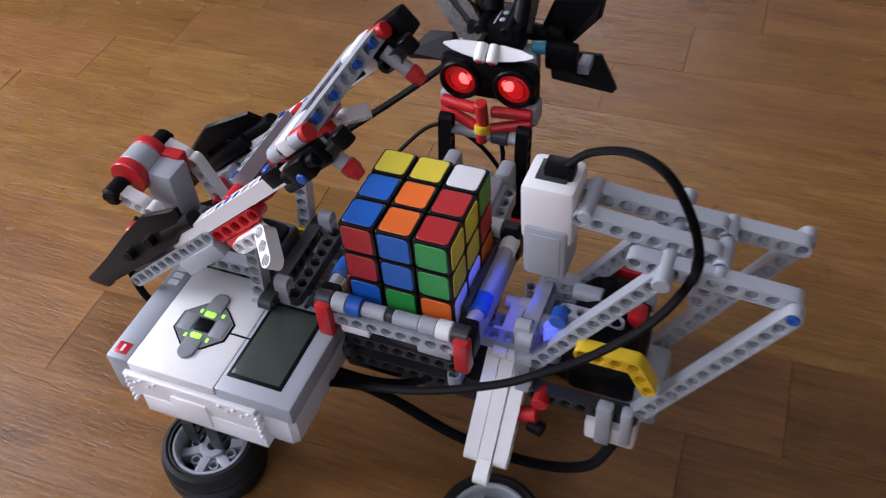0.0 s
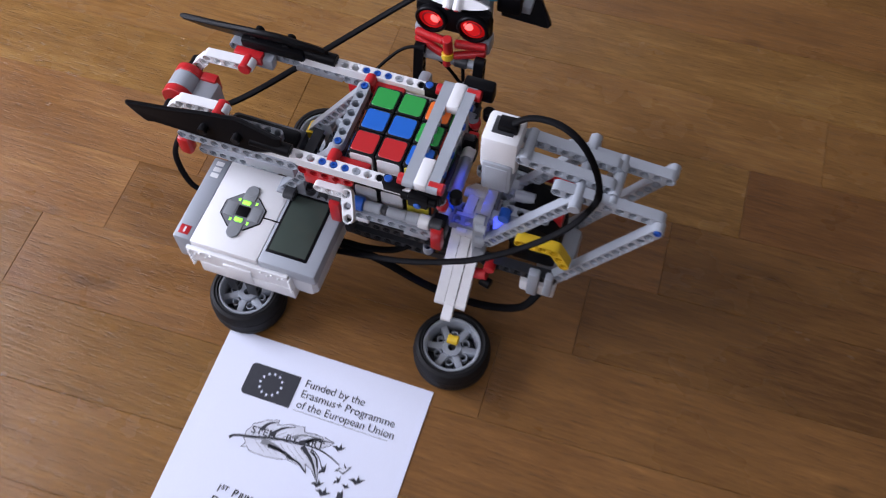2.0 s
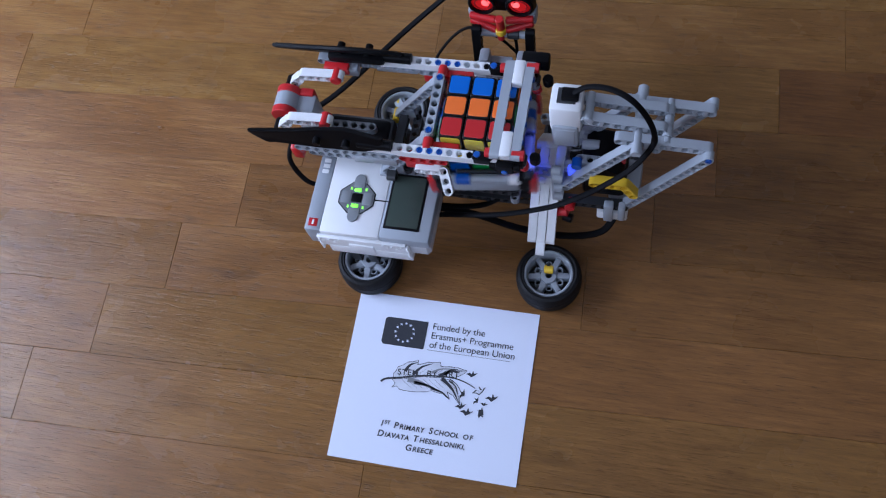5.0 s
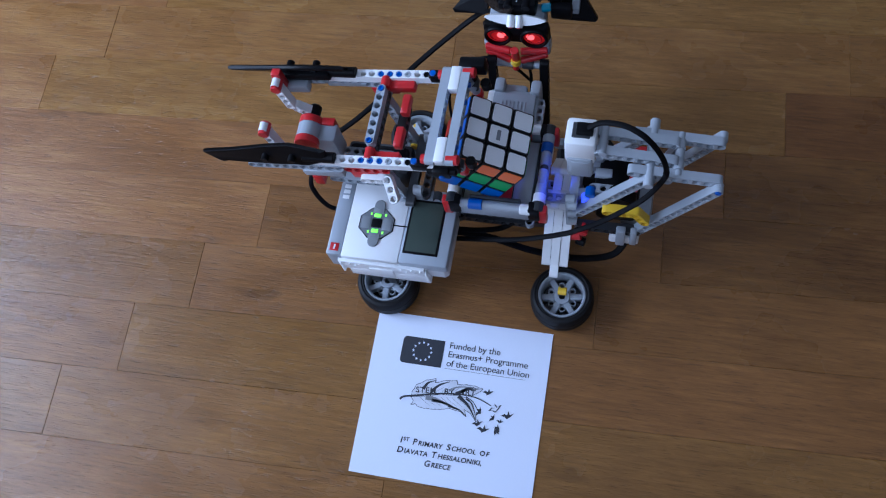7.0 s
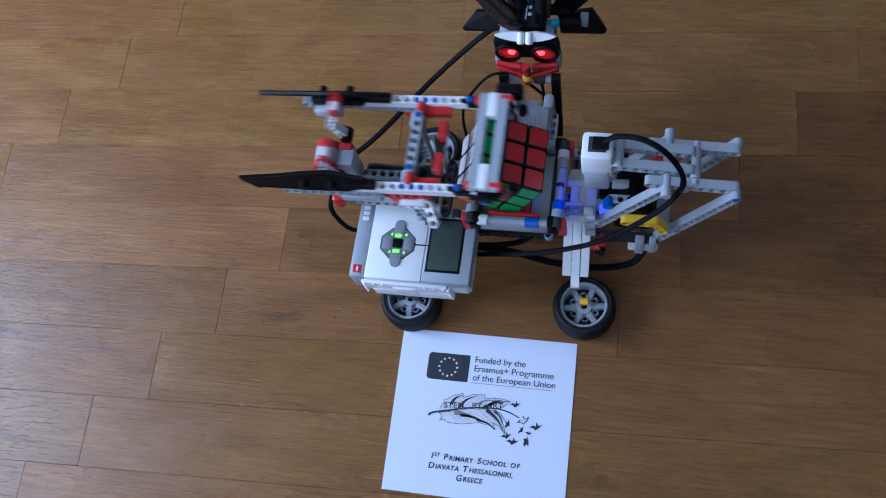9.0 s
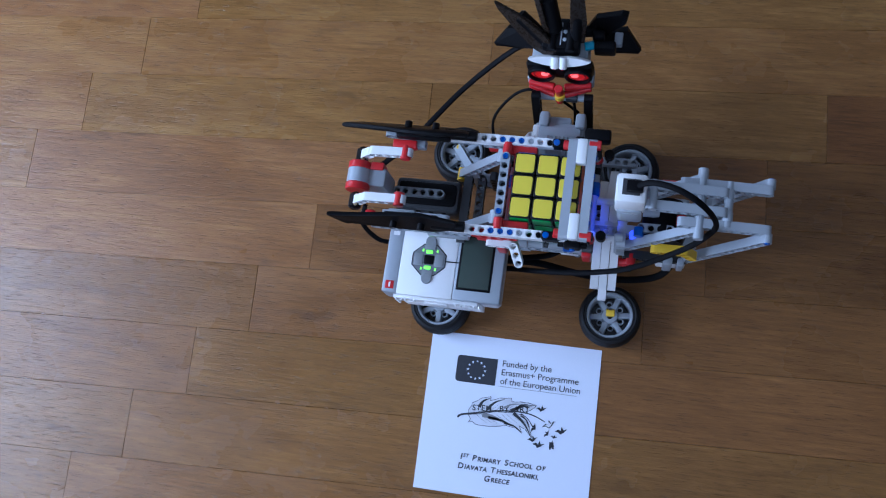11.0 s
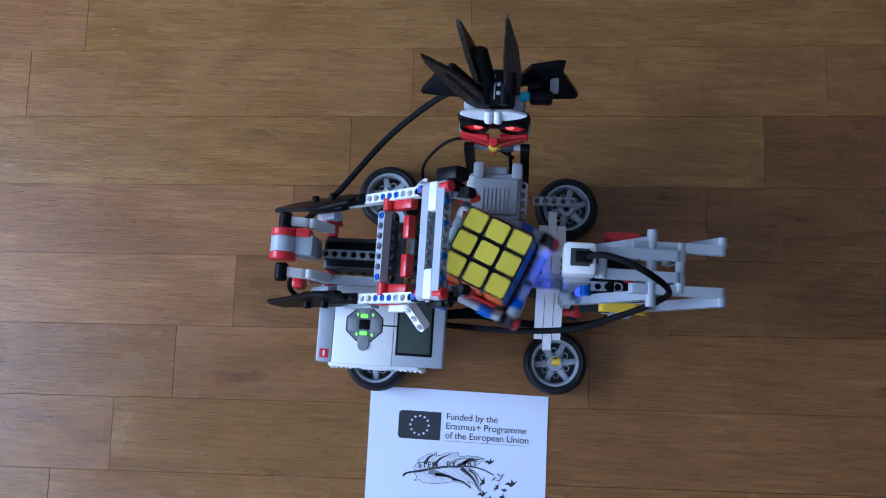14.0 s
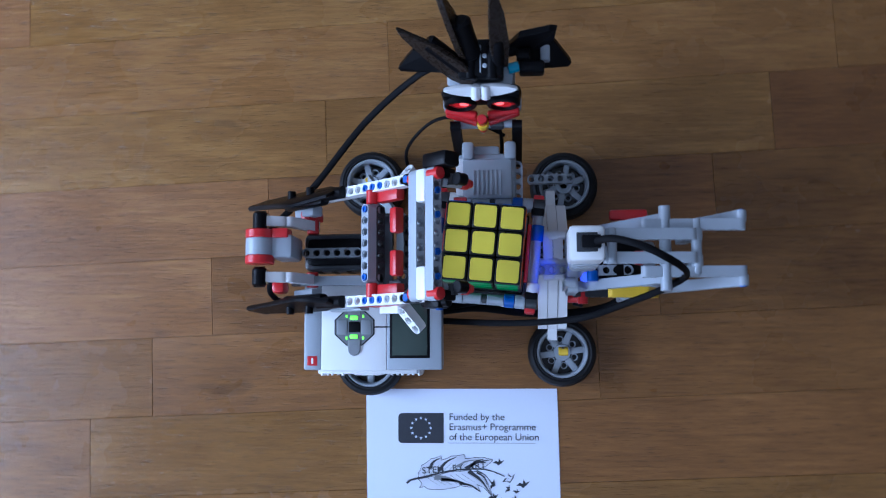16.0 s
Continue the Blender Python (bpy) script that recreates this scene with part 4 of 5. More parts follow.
def make_head():
    """Distance sensor with two glowing red eyes, white brows, red mouth and black bladed hair on two posts."""
    hd = R("head", boxbm(-86, -37, 188, 208, 150, 177, 6), LIGHT, "robot head with glowing red eyes and black hair")
    face = bmesh.new()
    box(face, -90.5, -32.5, 181, 192, 150, 176, 5.5)
    part("face", face, BLACK, hd, "black face plate")
    for x in (-77, -45.5):
        tilt = (0, -1, 0.05)
        part("eye_ring", lathe(bmesh.new(), (x, 180.0, 163), tilt, [(-4, 12.0), (1.2, 12.0), (2.2, 11.2), (2.2, 9.6), (-2, 9.2)], 32, cap=False), BLACK, hd)
        part("eye", lathe(bmesh.new(), (x, 180.0, 163), tilt, [(-2, 9.4), (-0.6, 9.4), (0.4, 6.5), (0.9, 1)], 32), RED_GLOW, hd, "glowing red eye")
        part("eye_ridge", lathe(bmesh.new(), (x, 180.0, 163), tilt, [(-0.5, 6.9), (0.8, 6.7), (1.1, 6.2), (0.9, 5.7), (-0.2, 5.5)], 32, cap=False), RED, hd)
        part("eye_core", lathe(bmesh.new(), (x + 3 if x < -60 else x - 3, 179.6, 164.5), tilt, [(0, 3.9), (0.5, 3.2), (0.9, 0.5)], 20), RED_CORE, hd, "bright spot of the eye")
    for sx in (-1, 1):
        x0 = -61.5 + sx * 3.5
        brow = [(0, -3), (0, 4.5), (8, 5.6), (19, 4.6), (26, 2.6), (26.5, 1.4), (22, -0.6), (14, -2.6), (6, -3.6)]
        m = at(-61.5, 184.5, 180) @ Matrix.Diagonal((sx, 1, 1, 1)) @ at(0, 0, 0, -38, 0, 0)
        part("brow", slab(bmesh.new(), brow, 4.0, m), WHITE, hd, "white eyebrow")
        part("brow_peg", rodbm((x0, 179.5, 177.5), (x0, 187.5, 184), 3.4), WHITE, hd)
        part("brow_peg_end", rodbm((x0, 178.9, 177.0), (x0, 179.9, 177.8), 1.7, 10, 0.2), RED, hd)
        part("cheek", boxbm(-61.5 + sx * 25 - 4, -61.5 + sx * 25 + 4, 180, 193, 138, 152, 2), LIGHT, hd)
        # mouth: two pairs of red rods
        part("lip", rodbm((-61.5 + sx * 4, 175, 148.5), (-61.5 + sx * 27, 179.5, 147.5), 3.4, 14, 1), RED, hd, "red lip")
        part("lip", rodbm((-61.5 + sx * 4, 172.5, 138), (-61.5 + sx * 27, 179, 142), 3.3, 14, 1), RED, hd, "red lip")
    part("nose", rodbm((-61.5, 170, 157.5), (-61.5, 172.5, 141), 3.6), RED, hd, "red nose peg")
    part("chin_knob", rodbm((-61.5, 170.5, 136), (-61.5, 171.5, 141), 4.6), YELLOW, hd)
    part("chin_peg", rodbm((-61.5, 169.5, 130), (-61.5, 170.5, 136.5), 3.3), RED, hd)
    part("neck_axle", rodbm((-84, 172, 134), (-36, 172, 134), 3.4), LIGHT, hd)
    part("neck_bush", rodbm((-56, 172, 134), (-46, 172, 134), 4.4), DARK, hd)
    for x in (-82, -36):
        part("post", beambm((x, 156, 64), 11, (0, 0.16, 1), X), BLACK, hd, "black post")
    part("crown", boxbm(-77, -45, 191, 219, 176, 193, 3), BLACK, hd)
    for x in (-68, -53):
        part("crown_peg", rodbm((x, 190, 190), (x, 214, 192), 4), BLACK, hd)
    for x, y in ((-68, 206), (-58, 206), (-68, 199), (-58, 199)):
        part("crown_stud", rodbm((x, y, 189), (x, y, 193.6), 1.8), LIGHT, hd)

    def lock(root, tip, wide, twist, name="hair_blade", label="black hair blade"):
        root, tip = Vector(root), Vector(tip)
        n = (tip - root).length
        pts = [(0, wide * 0.3), (n * 0.25, wide * 0.5), (n * 0.6, wide * 0.42), (n, 0), (n * 0.93, -wide * 0.14), (n * 0.5, -wide * 0.42), (n * 0.2, -wide * 0.5), (0, -wide * 0.3)]
        rot = frame_of(tip - root, twist).to_4x4()
        part(name, slab(bmesh.new(), pts, 4.5, Matrix.Translation(root) @ rot), HAIR, hd, label)
    lock((-66, 190, 184), (-118, 222, 210), 19, (0.2, 0.5, 1))
    part("hair_mount", rodbm((-72, 198, 187), (-98, 215, 202), 6.2, 16, 2), BLACK, hd)
    lock((-70, 206, 188), (-88, 236, 246), 16, (0.2, 0.8, -0.4))
    part("hair_mount", rodbm((-67, 207, 190), (-74, 224, 217), 7.2, 16, 2), BLACK, hd)
    lock((-46, 200, 186), (-52, 240, 250), 14, (0.9, 0.3, 0))
    part("hair_mount", rodbm((-49, 199, 186), (-49, 214, 206), 5.0, 16, 2), BLACK, hd)

    def plate(name, pts, thick, label=""):
        """A flat flap with the given corners."""
        pts = [Vector(p) for p in pts]
        n = (pts[1] - pts[0]).cross(pts[-1] - pts[0]).normalized() * thick / 2
        mid = sum(pts, Vector()) / len(pts)
        bm = bmesh.new()
        top = [bm.verts.new(mid + (p - mid) * 0.97 + n) for p in pts]
        up = [bm.verts.new(p + n * 0.7) for p in pts]
        low = [bm.verts.new(p - n) for p in pts]
        k = len(pts)
        for i in range(k):
            j = (i + 1) % k
            bm.faces.new((up[i], up[j], top[j], top[i]))
            bm.faces.new((low[i], low[j], up[j], up[i]))
        bm.faces.new(top)
        bm.faces.new(low[::-1])
        bmesh.ops.recalc_face_normals(bm, faces=bm.faces)
        return part(name, bm, BLACK, hd, label, smooth=False)
    for sx in (-1, 1):
        c = -61.5 if sx > 0 else -63.5
        plate("ear", [(c + sx * 29, 209.5, 152.5), (c + sx * (64 if sx > 0 else 58), 213, 147), (c + sx * (66 if sx > 0 else 60), 214.5, 150), (c + sx * (53 if sx > 0 else 48), 228 if sx > 0 else 224, 161), (c + sx * 33, 222, 164), (c + sx * 27, 213, 160)], 6.0, "black ear flap")
    plate("hair_panel", [(-44, 219, 172), (-32, 215, 163), (-9, 219, 190), (-8, 222, 199), (-13, 222, 201), (-34, 219, 198)], 5.0, "black hair panel")
    part("hair_mount", rodbm((-52, 212, 180), (-32, 217, 176), 5.0, 16, 1.5), BLACK, hd)
    part("ear_clip", boxbm(-18.5, -11.5, 211, 222.5, 157, 164, 1), LIGHT, hd)
    part("crown_seam", boxbm(-61.6, -60.6, 194, 214, 190, 193.5, 0.2), LIGHT, hd)
    part("ear_joint", rodbm((-42, 201, 177), (-34, 203, 177), 3.8), AZURE, hd, "turquoise joint")
    part("ear_joint", boxbm(-36, -26, 206, 214, 172, 186, 2), BLACK, hd)
    part("ear_joint", boxbm(-34, -16, 198, 206, 166, 182, 2), BLACK, hd)


def make_cables():
    def c(pts, w=2.6, h=1.8):
        R("cable", cable_mesh(pts, w, h), CABLE, "black flat cable")
    c([(12, 72, 211), (24, 73, 222), (42, 67, 231), (58, 59, 230), (70, 54, 214), (75, 51, 196), (72, 48, 181), (60, 42, 160), (38, 34, 139), (17, 27, 126), (-4, 24, 112), (-45, 23, 90), (-101, 26, 68)], 2.5, 1.5)
    c([(-84, 204, 166), (-106, 212, 140), (-154, 184, 108), (-200, 134, 92), (-226, 112, 84), (-236, 96, 96)], 2.8, 1.9)
    c([(-46, 170, 104), (-66, 176, 122), (-90, 179, 129), (-109, 174, 116), (-125, 160, 92), (-122, 142, 60), (-110, 120, 40)], 1.4, 1.2)
    c([(-60, 178, 132), (-50, 172, 126), (-48, 160, 104), (-50, 152, 90)], 1.4, 1.2)
    c([(-101, 34, 66), (-70, 37, 53), (-30, 33, 42), (10, 33, 37), (40, 39, 40), (52, 50, 54)], 3.3, 1.7)
    c([(-101, 36, 66), (-80, 40, 60), (-60, 44, 62), (-44, 52, 70)], 2.8, 1.9)
    c([(-101, 48, 66), (-70, 60, 46), (-40, 90, 44), (-60, 140, 66)], 2.6, 1.8)
    c([(-226, 60, 122), (-231, 47, 104), (-220, 38, 84), (-206, 38, 74)], 2.2, 1.6)


CX, CY = -61.0, 77.5
PIV, JOINT = (-229.0, 144.5), (-185.0, 163.0)
FOLLOW, FOLLOW_ARM = (-146.0, 97.0), (-101.0, 160.0)
# light grey with the sensor's blue light mixed into the colour
BLUE_LIT_GREY = plastic("grey_with_blue_light_tint", (0.3, 0.33, 0.42), 0.32)
make_wheels()
make_brick()
make_legs()
make_chassis()
make_lift_drive()
CRANK = make_crank()
ARM = make_arm()
LINKS = make_links()
TRAY = make_tray()
make_back_motor()
make_sensor_arm()
make_head()
make_cables()

# the colour sensor's own lamp
spot = bpy.data.lights.new("sensor_light", "SPOT")
spot.energy, spot.color, spot.spot_size, spot.spot_blend, spot.shadow_soft_size = 0.11, (0.04, 0.08, 1.0), radians(66), 0.5, 0.004
new("sensor_light", spot).matrix_world = look((0.008, 0.070, 0.153), (-0.022, 0.068, 0.118))

# ---- the puzzle cube: state from its solved end, moves undone back to the start ----
PITCH = 19.0
CUBE_X, CUBE_Y, CUBE_Z = -61.0, 77.5, 142.0
FACES = {"U": (0, 0, 1), "D": (0, 0, -1), "F": (0, -1, 0), "B": (0, 1, 0), "R": (1, 0, 0), "L": (-1, 0, 0)}
SOLVED = {(0, 0, 1): "Y", (0, 0, -1): "W", (0, -1, 0): "G", (0, 1, 0): "B", (1, 0, 0): "O", (-1, 0, 0): "R"}


def turn_matrix(axis, deg):
    return Matrix.Rotation(radians(deg), 3, axis)


# what happens, in order: (kind, start, end, degrees); spin = tray and whole cube, low = tray and lowest layer, tip = roll towards the arm
EVENTS = [
    ("spin", 0.03, 0.36, 90),
    ("tip", 0.72, 1.30, -90),
    ("low", 1.63, 2.03, -90),
    ("spin", 2.69, 3.40, 180),
    ("tip", 3.72, 4.36, -90),
    ("low", 4.65, 5.33, 180),
    ("spin", 5.95, 6.32, -90),
    ("tip", 6.80, 7.44, -90),
    ("low", 7.76, 8.46, -180),
    ("tip", 8.92, 9.55, -90),
    ("tip", 9.75, 10.30, -90),
    ("low", 10.40, 10.78, 90),
    ("spin", 11.70, 14.47, 720),
]


def ease(f):
    return 0.5 - math.cos(math.pi * f) / 2


def spin_share(f, deg):
    """How much of a turn is done: quarter turns ease, longer ones run evenly between a short start and stop."""
    if abs(deg) < 180:
        return ease(f)
    r, q = (0.045, 0.03) if abs(deg) > 360 else (0.06, 0.06)
    v = 1 / (1 - r / 2 - q / 2)
    if f < r:
        return v * f * f / (2 * r)
    if f > 1 - q:
        return 1 - v * (1 - f) ** 2 / (2 * q)
    return v * (f - r / 2)


def make_cube():
    cube = empty("puzzle_cube")
    tagged(cube, "black puzzle cube with coloured stickers sitting in the robot's tray", "puzzle cube")
    # the whole cube's turn at the end of the clip, as a product of all whole-cube moves
    cells = [(x, y, z) for x in (-1, 0, 1) for y in (-1, 0, 1) for z in (-1, 0, 1) if (x, y, z) != (0, 0, 0)]
    # walk the events backwards in world axes to learn each cell's place and turn at the start
    home = {c: (Vector(c), Matrix.Identity(3)) for c in cells}
    for kind, t0, t1, deg in reversed(EVENTS):
        m = turn_matrix("Y" if kind == "tip" else "Z", -deg)
        for c, (p, r) in home.items():
            if kind != "low" or p.z < -0.5:
                home[c] = (m @ p, m @ r)
    start = dict(home)
    # forwards again: the cube carries spins and tips, cells carry the layer turns in the cube's own axes
    whole = Matrix.Identity(3)
    tracks = {c: [(0.0, start[c][1])] for c in cells}
    moved = set()
    now = {c: start[c] for c in cells}
    for kind, t0, t1, deg in EVENTS:
        if kind != "low":
            whole = turn_matrix("Y" if kind == "tip" else "Z", deg) @ whole
            continue
        inv = whole.inverted()
        steps = round(abs(deg) / 12)
        for c in cells:
            p_world = whole @ now[c][0]
            if p_world.z > -0.5:
                continue
            moved.add(c)
            p0, r0 = now[c]
            tracks[c].append((t0, r0))
            for k in range(1, steps + 1):
                local = inv @ turn_matrix("Z", deg * spin_share(k / steps, deg)) @ whole
                tracks[c].append((t0 + (t1 - t0) * k / steps, local @ r0))
                now[c] = (local @ p0, local @ r0)
    shape = bmesh.new()
    box(shape, -9.4, 9.4, -9.4, 9.4, -9.4, 9.4, 1.6)
    first = None
    sticker_mesh = {}
    for c in cells:
        if first is None:
            ob = part("small_cube", shape, CUBE_BLACK, cube)
            first = ob.data
        else:
            ob = new("small_cube", first)
            ob.parent = cube
        for d, colour in SOLVED.items():
            if Vector(c).dot(Vector(d)) < 0.5:
                continue
            key = colour
            if key not in sticker_mesh:
                s = part("sticker", boxbm(-7.9, 7.9, -7.9, 7.9, 9.2, 9.75, 0.0), STICKER[colour], ob)
                bm = bmesh.new()
                rr, n = 2.0, 5
                pts = []
                for cx, cy, a0 in ((5.9, 5.9, 0), (-5.9, 5.9, 90), (-5.9, -5.9, 180), (5.9, -5.9, 270)):
                    pts += [(cx + rr * math.cos(radians(a0 + 90 * i / n)), cy + rr * math.sin(radians(a0 + 90 * i / n))) for i in range(n + 1)]
                lows = [bm.verts.new((x, y, 9.2)) for x, y in pts]
                mids = [bm.verts.new((x, y, 9.55)) for x, y in pts]
                tops = [bm.verts.new((x * 0.965, y * 0.965, 9.8)) for x, y in pts]
                for p, q in ((lows, mids), (mids, tops)):
                    for i in range(len(pts)):
                        j = (i + 1) % len(pts)
                        bm.faces.new((p[i], p[j], q[j], q[i]))
                bm.faces.new(tops)
                bm.transform(Matrix.Scale(0.001, 4))
                bm.to_mesh(s.data)
                bm.free()
                sticker_mesh[key] = s.data
            else:
                s = new("sticker", sticker_mesh[key])
                s.parent = ob
            s.matrix_basis = Vector(d).to_track_quat("Z", "Y").to_matrix().to_4x4()
            if colour == "W" and sum(abs(v) for v in c) == 1:
                mark = part("printed_mark", boxbm(-4.6, 4.6, -1.7, 1.7, 9.78, 9.86, 0), INK_GREY, ob, smooth=False)
                mark.matrix_basis = s.matrix_basis
                s["label"] = "white sticker with a worn print"
        # the mesh holds the cell about its own centre; its place is fixed by its turn
        p0, r0 = start[c]
        ob.matrix_basis = Matrix.Translation(p0 * PITCH / 1000) @ r0.to_4x4()
        if c in moved:
            rows = [(t, r) for t, r in tracks[c]]
            MOVING_CELLS.append((ob, [(t, Matrix.Translation(r @ Vector(c) * PITCH / 1000) @ r.to_4x4()) for t, r in rows]))
    return cube


MOVING_CELLS = []
CUBE = make_cube()

# ---- the strip floor ----
def make_floor():
    floor = tagged(part("floor", boxbm(-1700, 2500, -1800, 3400, -60, -3.0, 0), UNDERFLOOR, smooth=False), "varnished oak strip floor", "floor", kind="structure")
    A = math.atan(0.0384)
    rng = random.Random(4)

    def plank_bm(w, l):
        bm = bmesh.new()
        lo = [bm.verts.new((x, y, -4)) for x, y in ((0, 0), (l, 0), (l, w), (0, w))]
        e, q = 0.06, 0.26
        mid = [bm.verts.new((x, y, -0.35)) for x, y in ((e, e), (l - e, e), (l - e, w - e), (e, w - e))]
        hi = [bm.verts.new((x, y, 0)) for x, y in ((q, q), (l - q, q), (l - q, w - q), (q, w - q))]
        for p, r in ((lo, mid), (mid, hi)):
            for i in range(4):
                bm.faces.new((p[i], p[(i + 1) % 4], r[(i + 1) % 4], r[i]))
        bm.faces.new(hi)
        return bm
    shared = None
    rest = bmesh.new()
    count = 0
    starts = {0: -541, 1: -601, 2: -656, 3: -710, 4: -766, 5: -824, 6: -883}
    # tones of the strips round the robot, dark 0 to light 1, for the strips that begin one left of, at and right of each start
    # some are shifted lighter or darker by place to balance how light falls
    tones = {-1: (0.7, 0.78, 0.58, 0.5), 0: (0.8, 0.7, 0.62, 0.5), 1: (0.72, 0.62, 0.55, 0.12), 2: (0.62, 0.55, 0.2, 0.08), 3: (0.62, 0.62, 0.2, 0.04),
             4: (0.5, 0.36, 0.38, 0.24), 5: (0.45, 0.4, 0.42, 0.3), 6: (0.45, 0.42, 0.45, 0.34), 7: (0.35, 0.36, 0.5, 0.4)}
    for k in range(-42, 28):
        v1 = 309.5 - 70.2 * k
        v0 = v1 - 70.2
        u0 = starts.get(k, -541 - 57 * k)
        for j in range(-9, 13):
            u = u0 + 399 * j
            # strips are sawn off inside the thickness of the walls
            slip = 0.0384 * v0
            ua, ub = max(u, -1600 + slip), min(u + 399, 2400 + slip)
            cu, cv = ua + 199, (v0 + v1) / 2
            if ub - ua < 5:
                continue
            dz = rng.uniform(-0.2, -0.1)
            m = Matrix.Rotation(A, 4, "Z") @ Matrix.Translation((ua / 1000, v0 / 1000, dz / 1000)) @ Matrix.Rotation(radians(rng.uniform(-0.15, 0.15)), 4, "X") @ Matrix.Rotation(radians(rng.uniform(-0.02, 0.02)), 4, "Y")
            near = -1050 < cu < 800 and -520 < cv < 1050
            if near and count < 300:
                if shared is None:
                    ob = part("plank", plank_bm(70.2, 399.0), WOOD, floor, smooth=False)
                    shared = ob.data
                else:
                    ob = new("plank", shared)
                    ob.parent = floor
                ob.matrix_basis = m
                tone = tones[k][j + 1] if k in tones and -1 <= j <= 2 else rng.uniform(0.3, 0.65)
                ob.color = (tone, 0.0, 0.0, 1.0)
                count += 1
            else:
                tmp = plank_bm(70.2, ub - ua)
                tmp.transform(Matrix.Translation((ua, v0, dz)))
                tmp.transform(Matrix.Rotation(A, 4, "Z"))
                me = bpy.data.meshes.new("tmp")
                tmp.to_mesh(me)
                tmp.free()
                rest.from_mesh(me)
                bpy.data.meshes.remove(me)
    far = tagged(part("planks", rest, WOOD, floor, smooth=False), kind="stuff")
    far.color = (0.3, 0.35, 0.0, 1.0)


make_floor()


# ---- everything that moves ----
ARM_MID = Vector((-134.5, 0, 175.0))
# states of the arm: middle of the arm in x and z, and its lift in degrees
DOWN, UP, PULLED = (-134.5, 175.0, 0.0), (-174.0, 160.0, 41.2), (-196.0, 193.0, 7.3)


def pulled_by(f):
    return tuple(a + (b - a) * f for a, b in zip(DOWN, PULLED))


ARM_EVENTS = [(0.0, UP), (0.33, UP), (0.57, DOWN), (0.74, DOWN), (0.87, pulled_by(0.94)), (1.10, pulled_by(0.57)), (1.30, DOWN), (2.38, DOWN), (2.68, UP), (3.38, UP), (3.59, DOWN),
              (3.74, DOWN), (3.90, pulled_by(0.92)), (4.10, pulled_by(0.7)), (4.36, DOWN), (5.60, DOWN), (5.88, UP), (6.36, UP), (6.62, DOWN), (6.80, DOWN), (6.97, PULLED), (7.20, pulled_by(0.92)),
              (7.42, DOWN), (8.87, DOWN), (9.08, PULLED), (9.30, pulled_by(0.92)), (9.52, DOWN), (9.72, DOWN), (9.90, PULLED), (10.10, pulled_by(0.92)), (10.30, DOWN), (11.50, DOWN), (11.78, UP), (16.0, UP)]


def arm_state(t):
    for (t0, a), (t1, b) in zip(ARM_EVENTS, ARM_EVENTS[1:]):
        if t <= t1:
            f = ease(max(0.0, (t - t0) / (t1 - t0))) if t1 > t0 else 1
            s = [p + (q - p) * f for p, q in zip(a, b)]
            if UP not in (a, b):
                # on the way the tail rides high
                k = (DOWN[0] - s[0]) / (DOWN[0] - PULLED[0])
                s[1], s[2] = s[1] + 20 * k * (1 - k), s[2] - 12 * k * (1 - k)
            return s
    return list(ARM_EVENTS[-1][1])


def arm_pose(s):
    """Pose of the arm for a state; the arm is built lowered, in the robot's space."""
    return Matrix.Translation((s[0] / 1000, 0, s[1] / 1000)) @ Matrix.Rotation(radians(-s[2]), 4, "Y") @ Matrix.Translation(-ARM_MID / 1000)


def about(px, pz, deg):
    return Matrix.Translation((px / 1000, 0, pz / 1000)) @ Matrix.Rotation(radians(-deg), 4, "Y") @ Matrix.Translation((-px / 1000, 0, -pz / 1000))


def angle_from(p, q):
    return math.degrees(math.atan2(q[1] - p[1], q[0] - p[0]))


def stepped(t0, t1, n):
    return [t0 + (t1 - t0) * i / n for i in range(n + 1)]


def settle_angle(t):
    """The small turn by which the show spin stops short."""
    return -5.5 * min(1.0, max(0.0, (t - 14.1) / 0.38))


def tray_angle(t):
    a = 0.0
    for kind, t0, t1, deg in EVENTS:
        if kind == "tip" or t <= t0:
            continue
        f = min(1.0, (t - t0) / (t1 - t0))
        f = spin_share(f, deg)
        a += deg * f
    return a + settle_angle(t)


# the tip: how far the cube leans, and how its middle shifts, in step with the arm
LEAN_HELD = 62.0


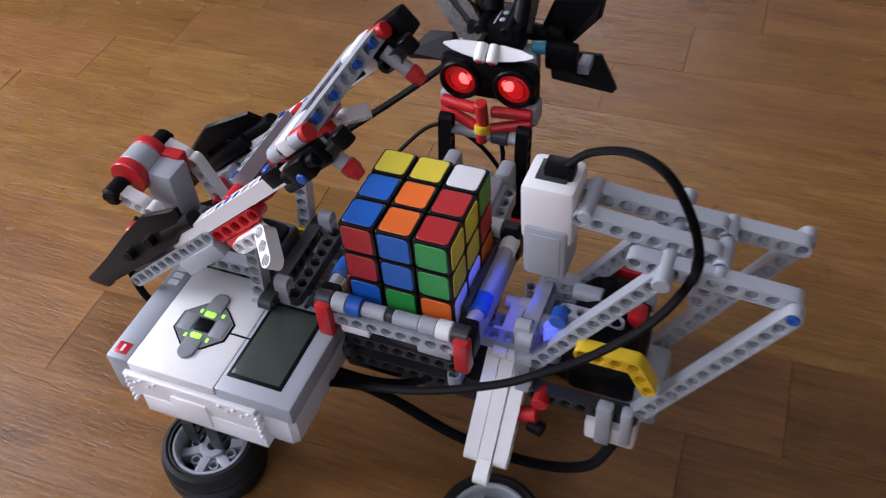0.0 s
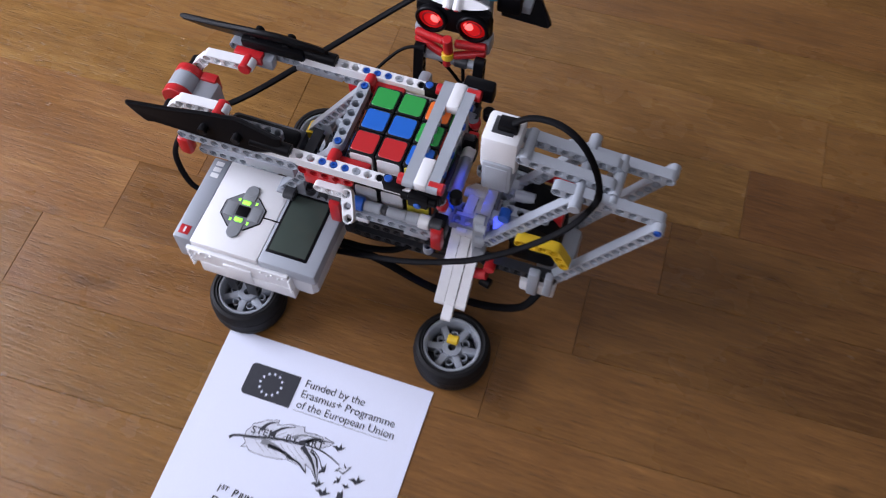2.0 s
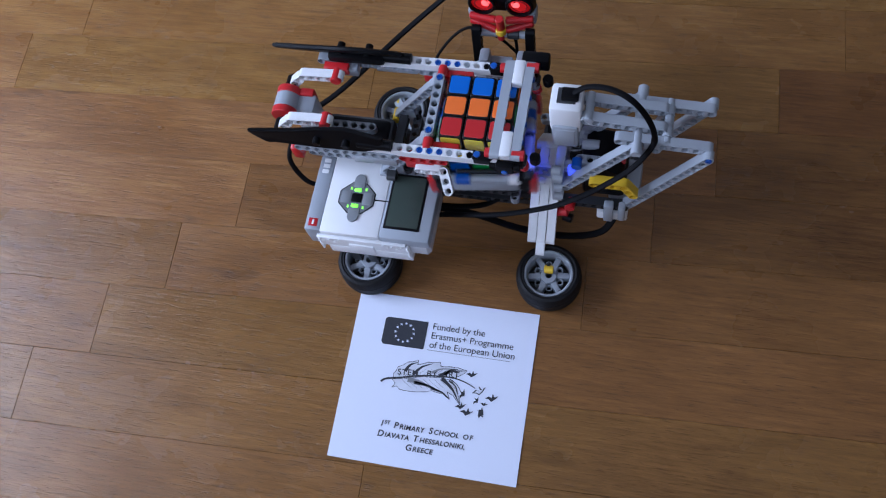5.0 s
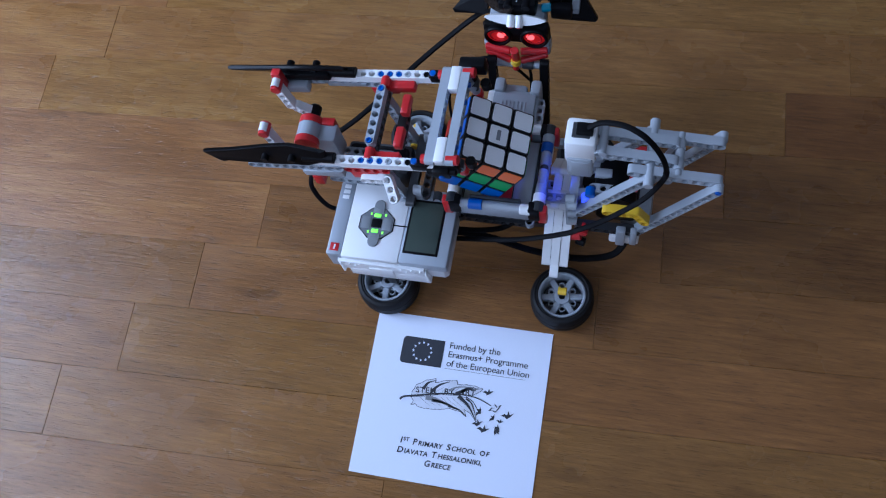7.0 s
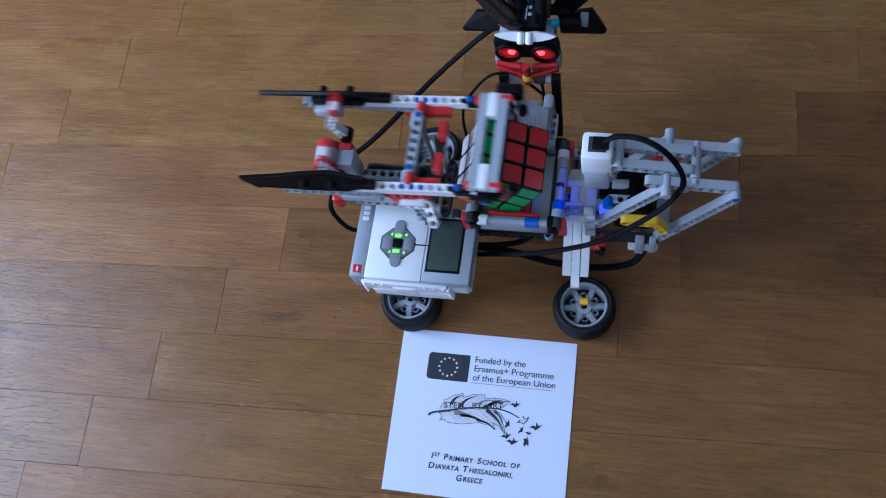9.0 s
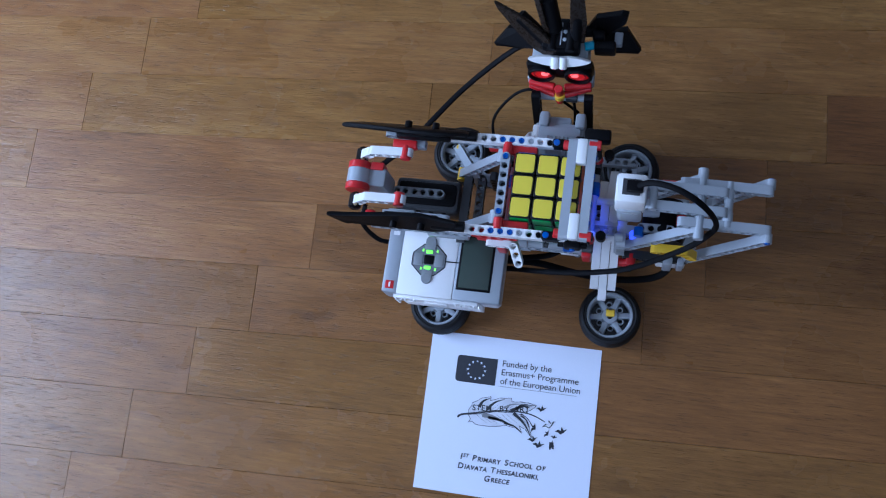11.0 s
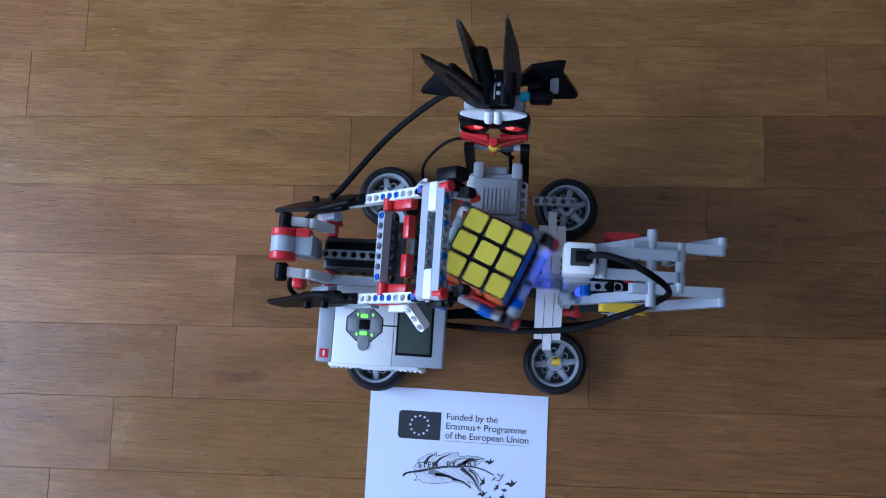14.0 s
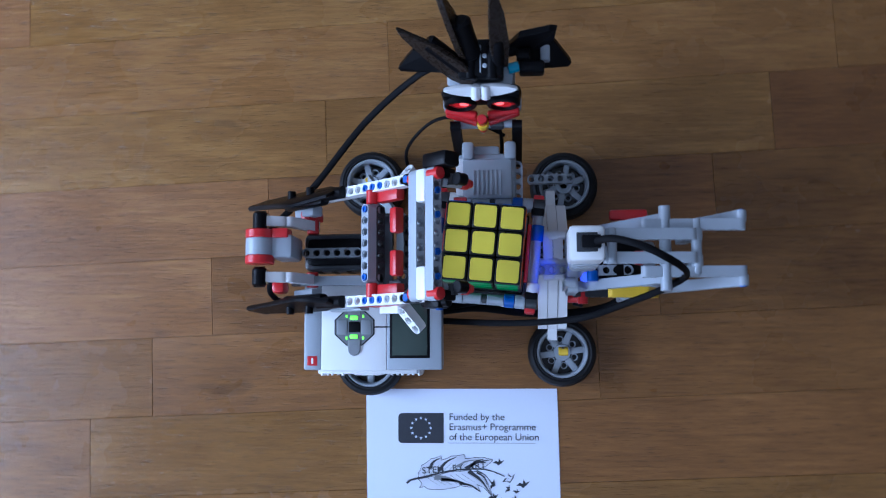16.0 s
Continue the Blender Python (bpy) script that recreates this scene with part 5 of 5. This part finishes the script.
def cube_pose(t):
    whole = Matrix.Identity(4)
    shift = Vector((0, 0, 0))
    for kind, t0, t1, deg in EVENTS:
        if kind == "low" or t <= t0:
            continue
        f = min(1.0, (t - t0) / (t1 - t0))
        if kind == "spin":
            whole = Matrix.Rotation(radians(deg * spin_share(f, deg)), 4, "Z") @ whole
        else:
            s = arm_state(t)
            pulled = min(1.0, (DOWN[0] - s[0]) / (DOWN[0] - PULLED[0]) / 0.56)
            first = f < 0.55
            if f >= 1.0:
                lean = 90.0
            elif first:
                lean = LEAN_HELD * pulled
            else:
                lean = 90.0 - (90.0 - LEAN_HELD) * pulled
            whole = Matrix.Rotation(radians(-lean), 4, "Y") @ whole
            if f < 1.0:
                # the low corner stays on the tray while it leans
                r = 28.5
                a = radians(lean)
                half = r * (math.cos(a) + math.sin(a))
                shift = Vector((-13.0 * math.sin(2 * a), 0, half - r))
    whole = Matrix.Rotation(radians(settle_angle(t)), 4, "Z") @ whole
    return Matrix.Translation(((CUBE_X + shift.x) / 1000, CUBE_Y / 1000, (CUBE_Z + shift.z) / 1000)) @ whole


def motions():
    times = sorted({0.0, 16.0} | {round(t, 3) for (t0, a), (t1, b) in zip(ARM_EVENTS, ARM_EVENTS[1:]) if a != b for t in stepped(t0, t1, 4)} | {t for t, _ in ARM_EVENTS})
    walk(ARM, [(t, arm_pose(arm_state(t))) for t in times])
    crank_rows, link_rows = [], []
    for t in times:
        m = arm_pose(arm_state(t))
        j = m @ Vector((JOINT[0] / 1000, 0, JOINT[1] / 1000)) * 1000
        crank_rows.append((t, about(*PIV, angle_from(PIV, (j.x, j.z)) - angle_from(PIV, JOINT))))
        k = m @ Vector((FOLLOW_ARM[0] / 1000, 0, FOLLOW_ARM[1] / 1000)) * 1000
        link_rows.append((t, about(*FOLLOW, angle_from(FOLLOW, (k.x, k.z)) - angle_from(FOLLOW, FOLLOW_ARM))))
    walk(CRANK, crank_rows)
    walk(LINKS, link_rows)
    spins = {0.0, 16.0}
    for kind, t0, t1, deg in EVENTS:
        if kind != "tip":
            spins |= {round(t, 3) for t in stepped(t0, t1, round(abs(deg) / 12))}
    walk(TRAY, [(t, pose(CX / 1000, CY / 1000, 0, 0, 0, tray_angle(t))) for t in sorted(spins)])
    rolls = {0.0, 16.0}
    for kind, t0, t1, deg in EVENTS:
        if kind == "spin":
            rolls |= {round(t, 3) for t in stepped(t0, t1, round(abs(deg) / 12))}
        elif kind == "tip":
            rolls |= {round(t, 3) for t in stepped(t0, t1, 14)}
    walk(CUBE, [(t, cube_pose(t)) for t in sorted(rolls)])
    for ob, rows in MOVING_CELLS:
        rows = [(t, m) for i, (t, m) in enumerate(rows) if i == 0 or t > rows[i - 1][0]]
        walk(ob, rows + [(16.0, rows[-1][1])])


motions()
